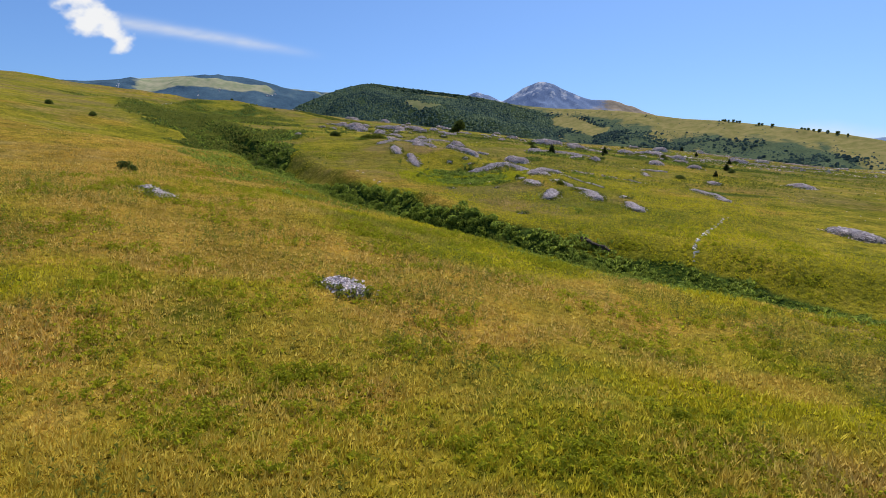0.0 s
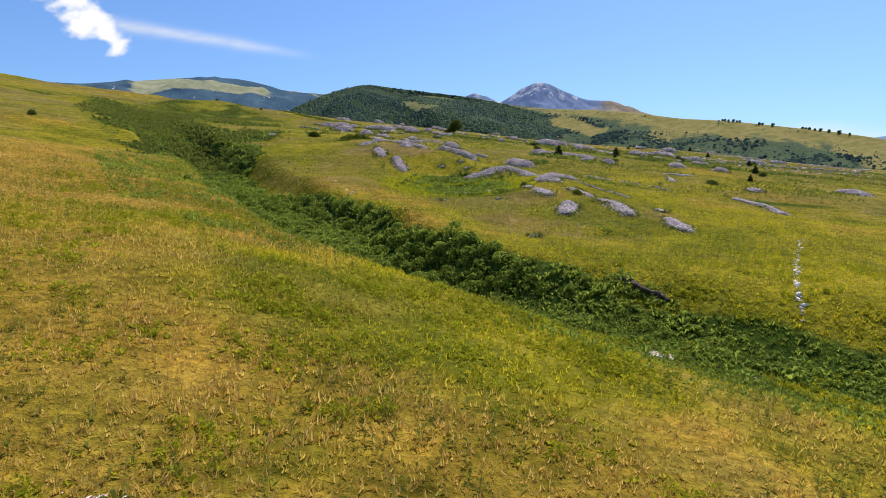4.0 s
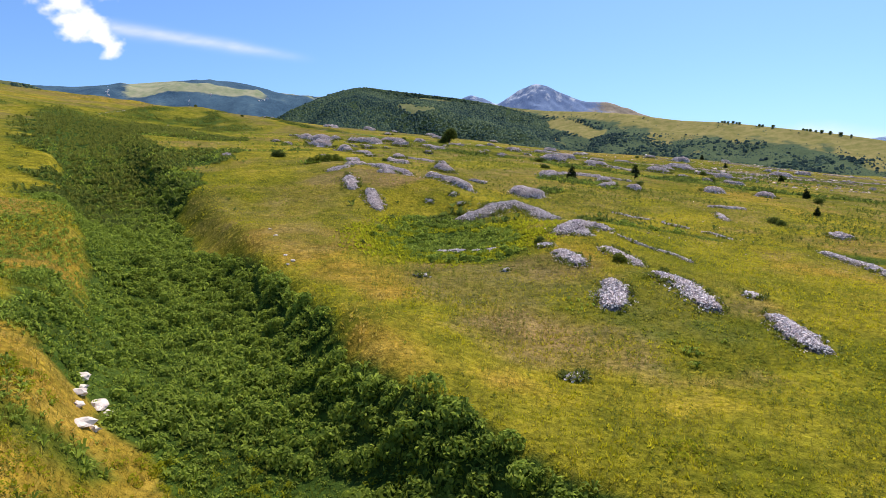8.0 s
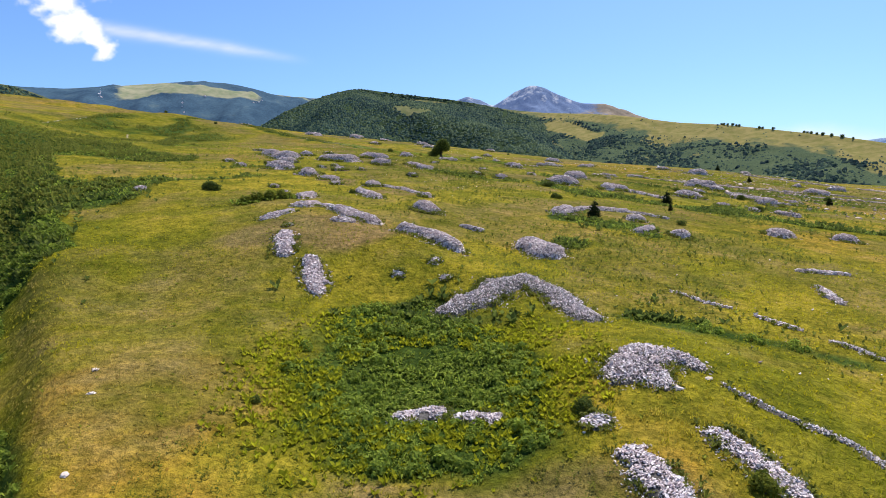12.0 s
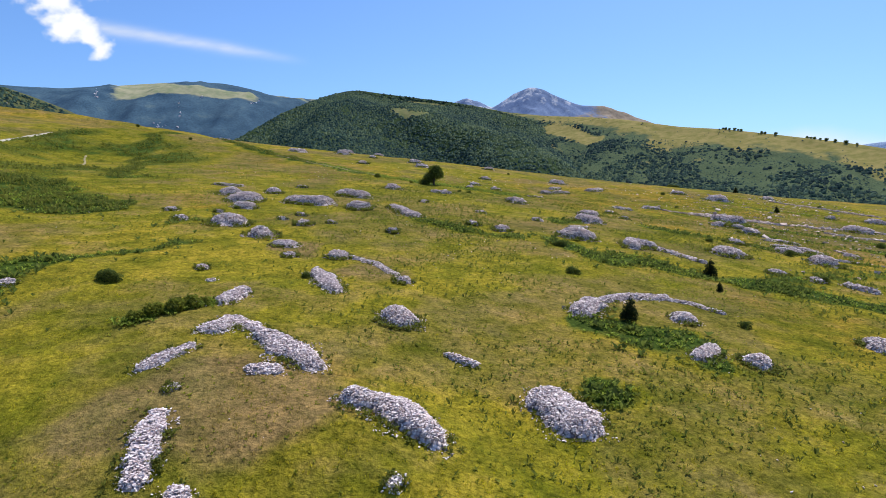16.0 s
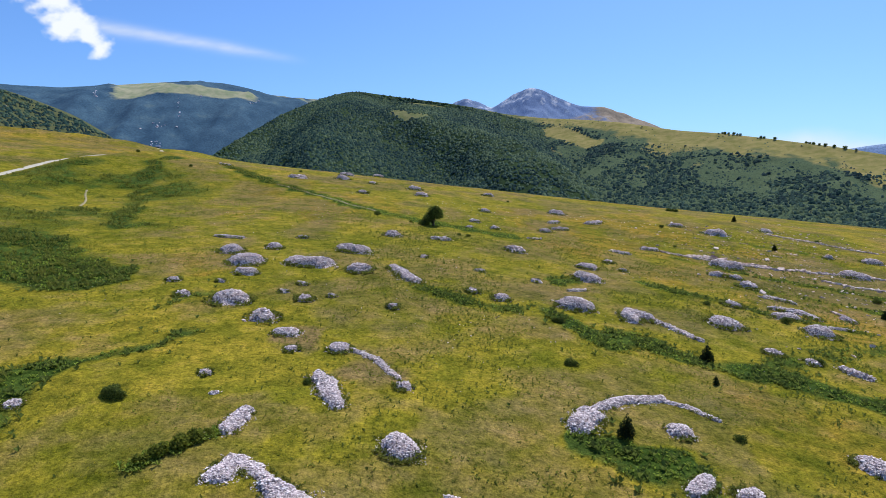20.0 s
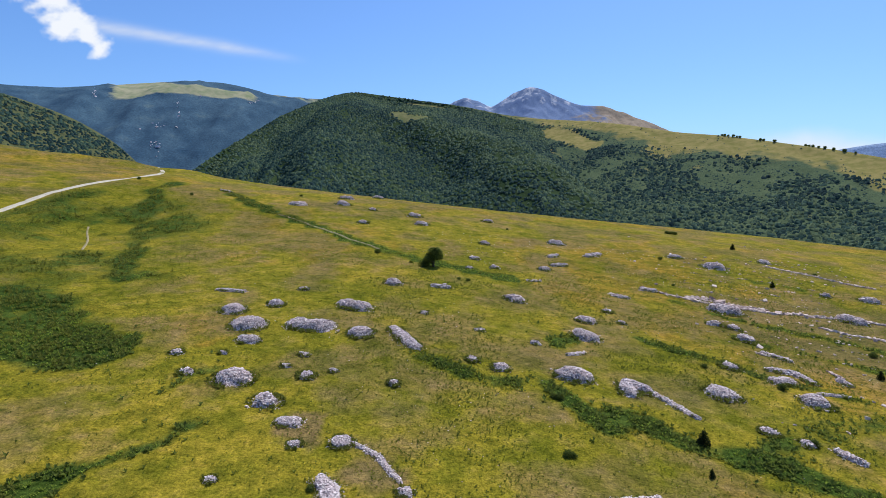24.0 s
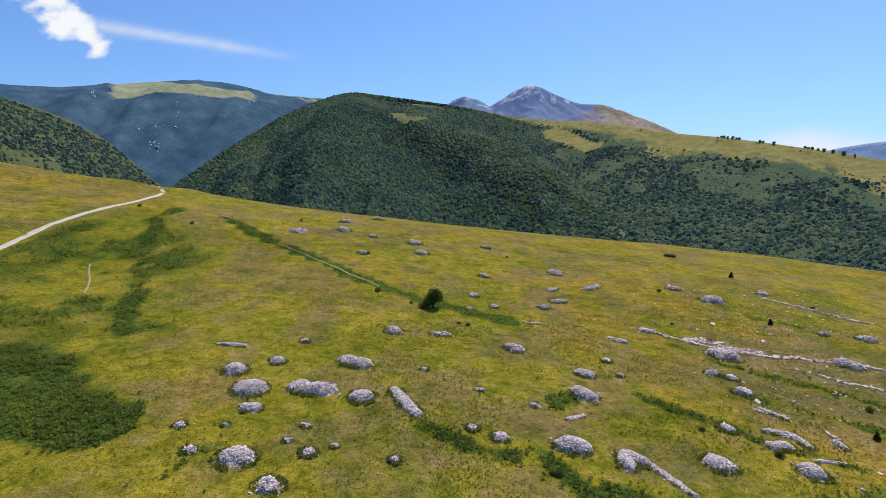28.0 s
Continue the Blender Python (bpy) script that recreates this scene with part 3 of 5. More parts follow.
way = (g[..., 0] - 4) / (g[..., 1] - 97) + 0.05 * (fbm(U * 3000, V * 900, 120, 6) - 0.5)
wavy = V + 0.16 * (fbm(U * 3000, V * 900, 260, 5) - 0.5)
top = smooth(0.26, 0.20, wavy) * smooth(-0.525, -0.46, way) * smooth(-0.26, -0.30, way) * (1 - smooth(-0.42, -0.39, way) * smooth(0.15, 0.11, V + 0.1 * (way + 0.30)))
attribute(me, "grass", np.clip(top + 0.4 * smooth(0.05, 0.0, V) * smooth(-0.43, -0.47, way) + 0.55 * smooth(0.10, 0.04, wavy) * smooth(-0.26, -0.24, way), 0, 1))
tagged(new("backdrop_plateau", me), "broad far mountain with blue-hazed wooded slopes and pale grassy top", "mountain", kind="structure")

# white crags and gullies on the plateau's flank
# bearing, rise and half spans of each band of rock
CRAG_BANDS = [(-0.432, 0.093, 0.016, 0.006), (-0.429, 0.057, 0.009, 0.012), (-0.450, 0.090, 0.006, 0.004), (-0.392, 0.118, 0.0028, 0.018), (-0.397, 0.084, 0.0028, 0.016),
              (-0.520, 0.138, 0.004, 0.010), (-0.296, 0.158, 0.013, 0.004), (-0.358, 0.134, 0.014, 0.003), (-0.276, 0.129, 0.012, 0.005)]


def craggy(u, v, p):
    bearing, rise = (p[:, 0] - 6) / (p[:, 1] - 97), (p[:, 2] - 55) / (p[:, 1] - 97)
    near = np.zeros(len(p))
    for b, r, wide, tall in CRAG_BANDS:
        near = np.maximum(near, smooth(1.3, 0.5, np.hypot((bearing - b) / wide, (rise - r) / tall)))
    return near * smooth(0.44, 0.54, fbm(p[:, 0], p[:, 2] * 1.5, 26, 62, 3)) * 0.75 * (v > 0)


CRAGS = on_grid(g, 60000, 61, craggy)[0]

# high rocky peak with a bare brown shoulder
PEAK_RIDGE = [(-400, 4800, 480), (-12, 4797, 583), (153, 4795, 664), (243, 4791, 705), (358, 4784, 664), (440, 4777, 635), (581, 4762, 722), (721, 4743, 775), (801, 4730, 758), (920, 4708, 695), (1076, 4674, 632), (1228, 4636, 622), (1377, 4593, 564), (1523, 4546, 502), (1699, 4482, 419), (1902, 4398, 319), (2200, 4200, 150)]
PEAK_FOOT = [(-300, 3600, 200), (300, 3600, 200), (800, 3500, 150), (1300, 3350, 120), (1800, 3200, 50)]
g = slope(PEAK_RIDGE, PEAK_FOOT, 190, 60, 170, 220, 11, 0.85, 260, 22)
# the rock greys carry the blue of distant haze in their base colour
mat = slope_material("hazed_scree_rock", (0.15, 0.21, 0.35), (0.20, 0.265, 0.41), (0.36, 0.42, 0.52), 90, ((0.27, 0.21, 0.15), (0.40, 0.31, 0.22)), True)
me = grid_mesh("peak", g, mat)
U = np.broadcast_to(np.linspace(0, 1, g.shape[1])[None], g.shape[:2])
V = np.broadcast_to((np.arange(g.shape[0]) - 4)[:, None] / (g.shape[0] - 5), g.shape[:2])
attribute(me, "grass", smooth(0.50, 0.66, U + 0.12 * (fbm(U * 2600, V * 1200, 240, 17) - 0.5) + 0.06 * V))
attribute(me, "snow", smooth(0.30, 0.0, V) * smooth(0.60, 0.52, U) * smooth(0.12, 0.2, U))
tagged(new("backdrop_peak", me), "bare rocky peak in haze-blue grey with brown grassy shoulder", "mountain", kind="structure")

# far range; its faint blue is air haze painted as base colour
g = slope([(2000, 4450, 60), (2321, 4303, 165), (2485, 4208, 265), (2590, 4143, 294), (2714, 4060, 318), (2804, 3998, 331), (2964, 3878, 340), (3274, 3613, 244), (3600, 3200, 120)],
          [(1900, 4000, -60), (2600, 3600, -60), (3300, 3000, -60)], 60, 24, 60, 300, 21)
HAZE_SLOPE = slope_material("blue_haze_slope", (0.30, 0.40, 0.58), (0.34, 0.44, 0.61), (0.38, 0.47, 0.62), 200)
tagged(new("backdrop_range", grid_mesh("far_range", g, HAZE_SLOPE)), "distant mountain range with faint blue haze painted as its colour", "mountain", kind="structure")

# wooded ridge with a grassy back, scattered trees
RIGHT_RIDGE = [(-100, 2800, 400), (133, 2694, 375), (281, 2582, 330), (414, 2462, 301), (538, 2284, 276), (604, 2111, 249), (727, 1963, 211), (797, 1825, 191), (861, 1738, 172), (915, 1651, 153), (949, 1572, 138), (999, 1477, 115), (1069, 1360, 77), (1154, 1212, 30), (1250, 1000, -30)]
RIGHT_FOOT = [(-150, 1750, -60), (0, 1450, -110), (200, 1200, -120), (380, 1020, -120), (520, 880, -120), (640, 760, -120), (760, 620, -120)]
g = slope(RIGHT_RIDGE, RIGHT_FOOT, 140, 70, 45, 230, 31, 1.0, 180)
mat = slope_material("wooded_pasture", (0.072, 0.105, 0.052), (0.10, 0.135, 0.064), (0.16, 0.175, 0.08), 60, ((0.21, 0.19, 0.05), (0.33, 0.26, 0.09)))
me = grid_mesh("right_ridge", g, mat)
V = np.broadcast_to((np.arange(g.shape[0]) - 4)[:, None] / (g.shape[0] - 5), g.shape[:2])
U = np.broadcast_to(np.linspace(0, 1, g.shape[1])[None], g.shape[:2])
ragged = V + 0.35 * (fbm(g[..., 0], g[..., 1], 170, 83) - 0.5)
GLADE = [(400, 2290), (441, 2169), (482, 1991)]
glade = line_distance(g[..., 0] + 30 * (fbm(g[..., 0], g[..., 1], 60, 85) - 0.5), g[..., 1], GLADE)[0]
attribute(me, "grass", np.clip(smooth(48, 28, glade) + smooth(0.24, 0.06, ragged) * smooth(0.2, 0.45, U) + 0.5 * smooth(0.10, 0.02, V) + 0.42 * smooth(0.6, 0.72, fbm(g[..., 0], g[..., 1], 90, 84)), 0, 1))
tagged(new("backdrop_ridge", me), "long ridge of pasture and scrub below a grassy crest", "hill", kind="structure")
clumps = lambda u, v, p: smooth(0.49, 0.56, fbm(p[:, 0], p[:, 1], 95, 77, 4) + 0.30 * smooth(0.45, 0.12, u) + 0.45 * smooth(0.40, 0.56, v) - 0.04 * smooth(0.5, 0.8, u))
below = lambda u, v: (v > 0.04) * smooth(0.03, 0.16, v - 0.10 * smooth(0.3, 0.5, u))
open_glade = lambda p: smooth(26, 44, line_distance(p[:, 0], p[:, 1], GLADE)[0])
p, u, v = on_grid(g, 60000, 5, lambda u, v, p: np.maximum(clumps(u, v, p), 0.14 * smooth(0.42, 0.6, fbm(p[:, 0], p[:, 1], 40, 78))) * below(u, v) * open_glade(p))
woods("ridge_woods", p, 5.2, FOREST, 6, "dark broadleaved woods on the flank of the ridge", 0.02 - 0.14 * smooth(0.6, 0.3, v))
p, u, v = on_grid(g, 52000, 15, lambda u, v, p: np.clip(0.35 + 0.65 * smooth(0.42, 0.6, fbm(p[:, 0], p[:, 1], 45, 79)), 0, 1) * np.maximum(below(u, v + 0.03), 0.06) * open_glade(p))
woods("ridge_scrub", p, 2.7, FOREST, 16, "scattered bushes dotted over the pasture of the ridge", -0.08 + 0 * u, BUSHES)

# steep wooded hill
HILL_RIDGE = [(-560, 1150, -120), (-635, 1453, -8), (-663, 1768, 64), (-634, 2097, 170), (-535, 2435, 310), (-451, 2657, 389), (-392, 2869, 447), (-320, 2878, 458), (-200, 2890, 443), (-52, 2797, 412), (87, 2696, 382), (249, 2485, 321), (397, 2364, 262), (564, 2225, 165)]
HILL_FOOT = [(-540, 1100, -140), (-480, 1080, -140), (-400, 1050, -140), (-250, 1010, -130), (-100, 1000, -130), (50, 1010, -130), (200, 1050, -130), (350, 1150, -120)]
g = slope(HILL_RIDGE, HILL_FOOT, 150, 90, 270, 620, 44, 1.05, 200)
for line, tall, wide in (([(-60, 2290), (42, 2086), (161, 1869), (250, 1662), (354, 1560), (420, 1450)], 60, 120), ([(-350, 2640), (-330, 2150), (-290, 1650), (-250, 1300)], 70, 110), ([(-520, 2300), (-500, 1800), (-450, 1400)], 50, 90)):
    g[4:, :, 2] += tall * np.exp(-((line_distance(g[4:, :, 0], g[4:, :, 1], line)[0] / wide) ** 2)) * smooth(0.08, 0.3, np.linspace(0, 1, g.shape[0] - 4))[:, None]
SLOPE_FOREST = slope_material("forest_floor", (0.028, 0.05, 0.02), (0.045, 0.075, 0.025), (0.06, 0.09, 0.03), 60, ((0.15, 0.17, 0.06), (0.24, 0.22, 0.09)))
CLEARING = [(-112, 2236), (-76, 2182), (-30, 2176)]
me = grid_mesh("wooded_hill", g, SLOPE_FOREST)
attribute(me, "grass", smooth(40, 15, line_distance(g[..., 0], g[..., 1], CLEARING)[0]))
tagged(new("backdrop_hill", me), "steep rounded hill under dense green forest", "hill", kind="structure")
p, u, v = on_grid(g, 78000, 7, lambda u, v, p: (v > 0.0) * smooth(10, 26, line_distance(p[:, 0], p[:, 1], CLEARING)[0]))
band = line_distance(p[:, 0], p[:, 1], [(-60, 2290), (42, 2086), (161, 1869), (250, 1662), (354, 1560), (420, 1450)])[0] + (fbm(p[:, 0], p[:, 1], 90, 45) - 0.5) * 90
woods("hill_forest", p, 4.7, FOREST, 8, "dense dark green beech forest covering the hill", 0.22 * smooth(95, 25, band) + 0.12 * smooth(0.30, 0.04, v) - 0.05)

# nearer wooded spur
g = slope([(-1500, 1250, 225), (-1036, 1424, 255), (-962, 1560, 259), (-944, 1652, 246), (-876, 1693, 216), (-800, 1732, 163), (-705, 1701, 85), (-634, 1659, 44), (-565, 1613, -23), (-515, 1559, -130)],
          [(-866, 641, -10), (-758, 830, -10), (-677, 992, -10), (-610, 1127, -35), (-569, 1262, -76), (-529, 1370, -116), (-502, 1451, -170)], 80, 40, 30, 190, 51, 1.0, 150)
mat = slope_material("spur_grass", (0.085, 0.10, 0.042), (0.13, 0.135, 0.055), (0.23, 0.20, 0.095), 40)
tagged(new("backdrop_spur", grid_mesh("spur", g, mat)), "wooded spur with grassy clearings and pale rocks", "hill", kind="structure")
p, u, v = on_grid(g, 30000, 9, lambda u, v, p: np.clip(smooth(0.40, 0.56, fbm(p[:, 0], p[:, 1], 100, 87) + 0.8 * (u - 0.40)) + 0.10, 0, 1) * (v > 0.02))
woods("spur_woods", p, 4.4, FOREST, 10, "green woods and bushes on the spur", -0.10 + 0.0 * u)
SPUR_ROCKS, u, v = on_grid(g, 1500, 71, lambda u, v, p: (v > 0.05) * (v < 0.7) * smooth(0.58, 0.68, fbm(p[:, 0], p[:, 1], 70, 88)))


# ================= road =================
def ribbon(line, wide, lift, step=2.0, seed=1):
    """A strip that lies on the ground along a line, with uneven edges."""
    p = np.array(line, float)
    s = np.r_[0, np.cumsum(np.hypot(*np.diff(p, axis=0).T))]
    t = np.arange(0, s[-1], step)
    x, y = np.interp(t, s, p[:, 0]), np.interp(t, s, p[:, 1])
    k = np.ones(9) / 9
    x, y = np.convolve(np.pad(x, 4, "edge"), k, "valid"), np.convolve(np.pad(y, 4, "edge"), k, "valid")
    tx, ty = np.gradient(x), np.gradient(y)
    q = np.hypot(tx, ty)
    across = np.linspace(-1, 1, 7)
    w = wide * 0.5 * (0.85 + 0.4 * fbm(t, t * 0, 9, seed))
    X, Y = x[:, None] - (ty / q * w)[:, None] * across, y[:, None] + (tx / q * w)[:, None] * across
    Z = height(X, Y) + lift * (1 - across**6)[None] - 0.05
    return np.stack([X, Y, Z], -1)


road = tagged(new("road", grid_mesh("road", ribbon(ROAD, 3.6, 0.35), GRAVEL)), "pale gravel track bending over the crest of the meadow", "road", kind="structure")
for line, wide in (([(-60, 366), (-49, 356.5), (-39, 345), (-31, 337), (-24, 327), (-16, 319), (-10, 311)], 1.3), ([(-114, 321), (-112, 315), (-106.5, 306), (-103.4, 299.6), (-97, 284)], 0.9)):
    tagged(new("footpath", grid_mesh("footpath", ribbon(line, wide * 0.8, 0.24, 1.5, 5), DIRT)), "narrow worn footpath through the grass", "path", kind="structure")


# ================= stone heaps =================
def stone_shape(seed, flat=0.6):
    """An irregular slab of stone: a box with chipped corners."""
    rng = random.Random(seed)
    v = [((i - 0.5) * rng.uniform(0.7, 1.25) + rng.uniform(-0.12, 0.12), (j - 0.5) * rng.uniform(0.6, 1.1) + rng.uniform(-0.12, 0.12), (k - 0.5) * flat * rng.uniform(0.7, 1.2)) for k in (0, 1) for j in (0, 1) for i in (0, 1)]
    f = [(4, 5, 7, 6), (0, 1, 5, 4), (2, 6, 7, 3), (0, 4, 6, 2), (1, 3, 7, 5)]
    return v, f


SLABS = [stone_shape(k, 0.45 + 0.06 * k) for k in range(6)]
STONE_MESH = []
for k in range(6):
    STONE_MESH.append(mesh_of("stone", *SLABS[k], STONE))


def tumbled(places, size, seed, tilt=0.6):
    """Stones at places, turned at random, as arrays."""
    rng = np.random.default_rng(seed)
    pairs = []
    for k, (v, f) in enumerate(SLABS):
        p, s = places[k::6], size[k::6]
        n = len(p)
        if not n:
            continue
        a, b, c = rng.uniform(0, 6.28, n), rng.normal(0, tilt, n), rng.normal(0, tilt, n)
        ca, sa, cb, sb, cc, sc = np.cos(a), np.sin(a), np.cos(b), np.sin(b), np.cos(c), np.sin(c)
        rot = np.stack([np.stack([ca * cb, ca * sb * sc - sa * cc, ca * sb * cc + sa * sc], -1),
                        np.stack([sa * cb, sa * sb * sc + ca * cc, sa * sb * cc - ca * sc], -1),
                        np.stack([-sb, cb * sc, cb * cc], -1)], 1)
        q = np.einsum("nij,vj->nvi", rot, np.array(v)) * s[:, None, None] + p[:, None, :]
        faces = np.array(f)[None] + (np.arange(n) * 8)[:, None, None]
        pairs.append((q.reshape(-1, 3), faces.reshape(-1, 4)))
    return merged(*pairs)


def chips(places, size, seed, tilt=0.3):
    """Small broken slabs, each a tilted uneven face that narrows downwards."""
    rng = np.random.default_rng(seed)
    n = len(places)
    a = rng.uniform(0, 6.28, (n, 1)) + np.array([[0, 1.57, 3.14, 4.71]]) + rng.normal(0, 0.22, (n, 4))
    r = rng.uniform(0.6, 1.0, (n, 4)) * np.array([[1.0, 0.62, 1.0, 0.62]])
    x, y = r * np.cos(a), r * np.sin(a)
    z = x * rng.normal(0, tilt, (n, 1)) + y * rng.normal(0, tilt, (n, 1)) + rng.normal(0, 0.05, (n, 4)) + 0.25
    foot = np.stack([rng.normal(0, 0.25, n), rng.normal(0, 0.25, n), np.full(n, -0.55)], -1)[:, None]
    q = np.concatenate([np.stack([x, y, z], -1), foot], 1) * (size * 0.68)[:, None, None] + places[:, None]
    f = np.array([(0, 1, 2), (0, 2, 3), (1, 0, 4), (2, 1, 4), (3, 2, 4), (0, 3, 4)])[None] + (np.arange(n) * 5)[:, None, None]
    return q.reshape(-1, 3), f.reshape(-1, 3)


PILE_COUNT = [0]
PILE_FOOTS = []


def pile(line, radius, high, single=None, base="cairn", group="cairns on the meadow"):
    """A heap of field stones along a line: an earthy core, rubble over it, and its largest stones one by one."""
    PILE_COUNT[0] += 1
    radius, high = radius * (0.94 if line[0][1] < 150 else 0.86), high * (0.75 if line[0][1] < 130 else (0.95 if line[0][1] < 150 else 1.15))
    seed = PILE_COUNT[0]
    rng = np.random.default_rng(seed)
    if len(line) == 1:
        line = [line[0], (line[0][0] + 0.3, line[0][1] + 0.2)]
    xs, ys = [p[0] for p in line], [p[1] for p in line]
    cx, cy = sum(xs) / len(xs), sum(ys) / len(ys)
    length = sum(math.dist(a, b) for a, b in zip(line, line[1:]))
    reach = radius * 1.25
    PILE_FOOTS.append((line, radius))
    far = max(math.hypot(cx - 4, max(cy - 60, 0)), 20)

    def up(x, y):
        d, s = line_distance(x, y, line)
        ends = 1.0 if length < 3 * radius else 0.62 + 0.45 * np.sin(np.pi * np.clip(s, 0.04, 0.96)) ** 0.6
        edge = radius * ends * (0.55 + 0.9 * fbm(x, y, max(radius * 0.8, 0.5), seed))
        swell = (0.9 if length < 5 * radius else 0.7) * high * (0.75 + 0.5 * fbm(x, y, radius * 1.6 + 0.4, seed + 50))
        return swell * np.clip(1 - (d / edge) ** 2, 0, 1) ** 0.7, d / edge

    # core
    cell = max(radius / 4, 0.22)
    ax = np.arange(min(xs) - reach, max(xs) + reach + cell, cell)
    ay = np.arange(min(ys) - reach, max(ys) + reach + cell, cell)
    X, Y = np.meshgrid(ax, ay)
    U, D = up(X, Y)
    Z = height(X, Y) + np.where(D < 1.0, U * 0.9 + 0.0, -0.25)
    core = np.stack([X, Y, Z], -1) - np.array([cx, cy, 0])
    kind = "long low bank" if length > 4 * radius else ("broad oval heap" if radius > 2.2 else ("low heap" if radius > 0.9 else "small scatter"))
    cz = float(height(cx, cy))
    core[..., 2] -= cz
    root = new(base, grid_mesh("core", core, EARTH if far < 65 else RUBBLE))
    root.location = (cx, cy, cz)
    tagged(root, kind + " of pale grey limestone rubble lying in the grass", "cairn", group)
    # rubble
    big = (0.09 if cy < 60 else 0.105) if far < 65 else (0.15 if far < 130 else (0.23 if far < 200 else 0.38))
    area = (2 * radius * length + math.pi * radius**2)
    n = int(min(area * (1.9 if far < 65 else 2.4) / big**2, 3000)) + 12
    x = ax[0] + rng.random(n * 3) * (ax[-1] - ax[0])
    y = ay[0] + rng.random(n * 3) * (ay[-1] - ay[0])
    u, d = up(x, y)
    ok = rng.random(n * 3) < np.maximum(smooth(1.08, 0.72, d), 0.09 * (d < 1.6))
    ok &= fbm(x, y, 1.1, seed + 9) < 0.8
    x, y, u, d = x[ok][:n], y[ok][:n], u[ok][:n], d[ok][:n]
    size = np.exp(rng.normal(math.log(big), 0.32, len(x)))
    z = height(x, y) + np.where(d < 1, u, 0) + size * 0.22
    pts = np.stack([x - cx, y - cy, z - cz], -1)
    if len(pts) > 12:
        rubble = part("rubble", mesh_of("rubble", *chips(pts, size, seed, 0.42 if far < 65 else 0.22), STONE), root)
        rubble["kind"] = "stuff"
    # the largest stones
    count = single if single is not None else (200 if far < 36 else (120 if far < 48 else (40 if far < 75 else 0)))
    for i in range(min(count, len(x))):
        s = big * rng.uniform(0.55, 1.25)
        ob = new("stone", STONE_MESH[i % 6])
        ob.parent = root
        ob.location = (x[i] - cx, y[i] - cy, u[i] * (d[i] < 1) + float(height(x[i], y[i])) - cz + s * 0.12)
        ob.rotation_euler = (rng.normal(0, 0.35), rng.normal(0, 0.35), rng.uniform(0, 6.28))
        ob.scale = (s, s * rng.uniform(0.7, 1.0), s * rng.uniform(0.6, 1.0))
    return root


pile([(-4.9, 28.5), (-3.9, 27.2)], 0.8, 0.24)
pile([(-22.1, 47.2), (-19.2, 44.1)], 0.8, 0.3)
pile([(45.3, 71.6), (45.2, 67.2)], 1.70, 0.85)
pile([(42.9, 108.6), (44.1, 103.4), (43, 95.8)], 0.85, 0.45)
pile([(71.4, 127.3), (71.6, 126.7)], 2.30, 1.15)
pile([(49.5, 117.1), (49.8, 117.1)], 1.28, 0.64)
pile([(25.2, 88.6), (25.5, 88.8)], 0.68, 0.34)
pile([(24.8, 84), (24.4, 79.2)], 1.05, 0.55)
pile([(9.3, 74.4), (9.6, 74.6)], 0.53, 0.26)
pile([(7.8, 94), (8, 94.2)], 0.32, 0.20)
pile([(1, 91.9), (1.3, 92)], 0.44, 0.22)
pile([(-10.4, 135.2), (-9.7, 131.8), (-9.3, 129.2)], 1.0, 0.5)
pile([(-6.7, 128.5), (-5.3, 123.6)], 1.05, 0.6)
pile([(31.3, 153.1), (32.9, 154.9)], 1.19, 0.60)
pile([(53.2, 160.8), (53.5, 160.1)], 1.81, 0.90)
pile([(63.9, 162.2), (64.1, 161.9)], 1.81, 0.90)
pile([(5.9, 121.8), (9.1, 124.5), (12.6, 127.1)], 1.75, 0.95)
pile([(12.6, 127.1), (14.6, 124), (16.1, 118)], 1.5, 0.85)
pile([(15.3, 89.3), (14.3, 85.1)], 1.11, 0.55)
pile([(19.8, 92.1), (20.9, 90.1), (20.8, 85.2)], 1.11, 0.55)
pile([(15.2, 105.8), (16.6, 107.4)], 1.6, 0.75)
pile([(17.2, 108.2), (19.4, 106.6)], 0.9, 0.45)
pile([(16.6, 105.6), (16.6, 104.4)], 0.8, 0.35)
pile([(20, 104.5), (21.8, 102.6), (23.2, 101.4), (24.3, 100.2), (24.7, 98.4)], 0.34, 0.20)
pile([(17.6, 99.9), (18.1, 98.7), (19, 96.2), (19.1, 95.6)], 0.82, 0.41)
pile([(13.2, 98), (13.6, 95.9), (14, 94.6)], 1.0, 0.42)
pile([(12.1, 100.9), (12.5, 101.1)], 0.65, 0.35)
pile([(3, 104.5), (4.4, 105)], 0.91, 0.45)
pile([(6.2, 104.1), (7.5, 103.3)], 0.72, 0.36)
pile([(25.8, 127.7), (27.7, 124.7), (29.3, 123.3)], 0.26, 0.20)
pile([(30.3, 121.4), (32.1, 118.6)], 0.38, 0.20)
pile([(33.1, 115.9), (34.1, 114.3), (34.9, 113.1)], 0.41, 0.20)
pile([(43.1, 137.7), (47.8, 137.1)], 0.66, 0.33)
pile([(41.3, 131.2), (40.7, 126.9)], 0.66, 0.33)
pile([(15.4, 143.8), (17.2, 140.6)], 1.95, 1.2)
pile([(1.6, 138.1), (4.2, 137.7), (6.6, 135.6)], 1.7, 1.1)
pile([(-14.4, 141.6), (-13.4, 143), (-12, 144.9)], 0.8, 0.35)
pile([(-11.6, 149), (-10.7, 151.4)], 1.31, 0.65)
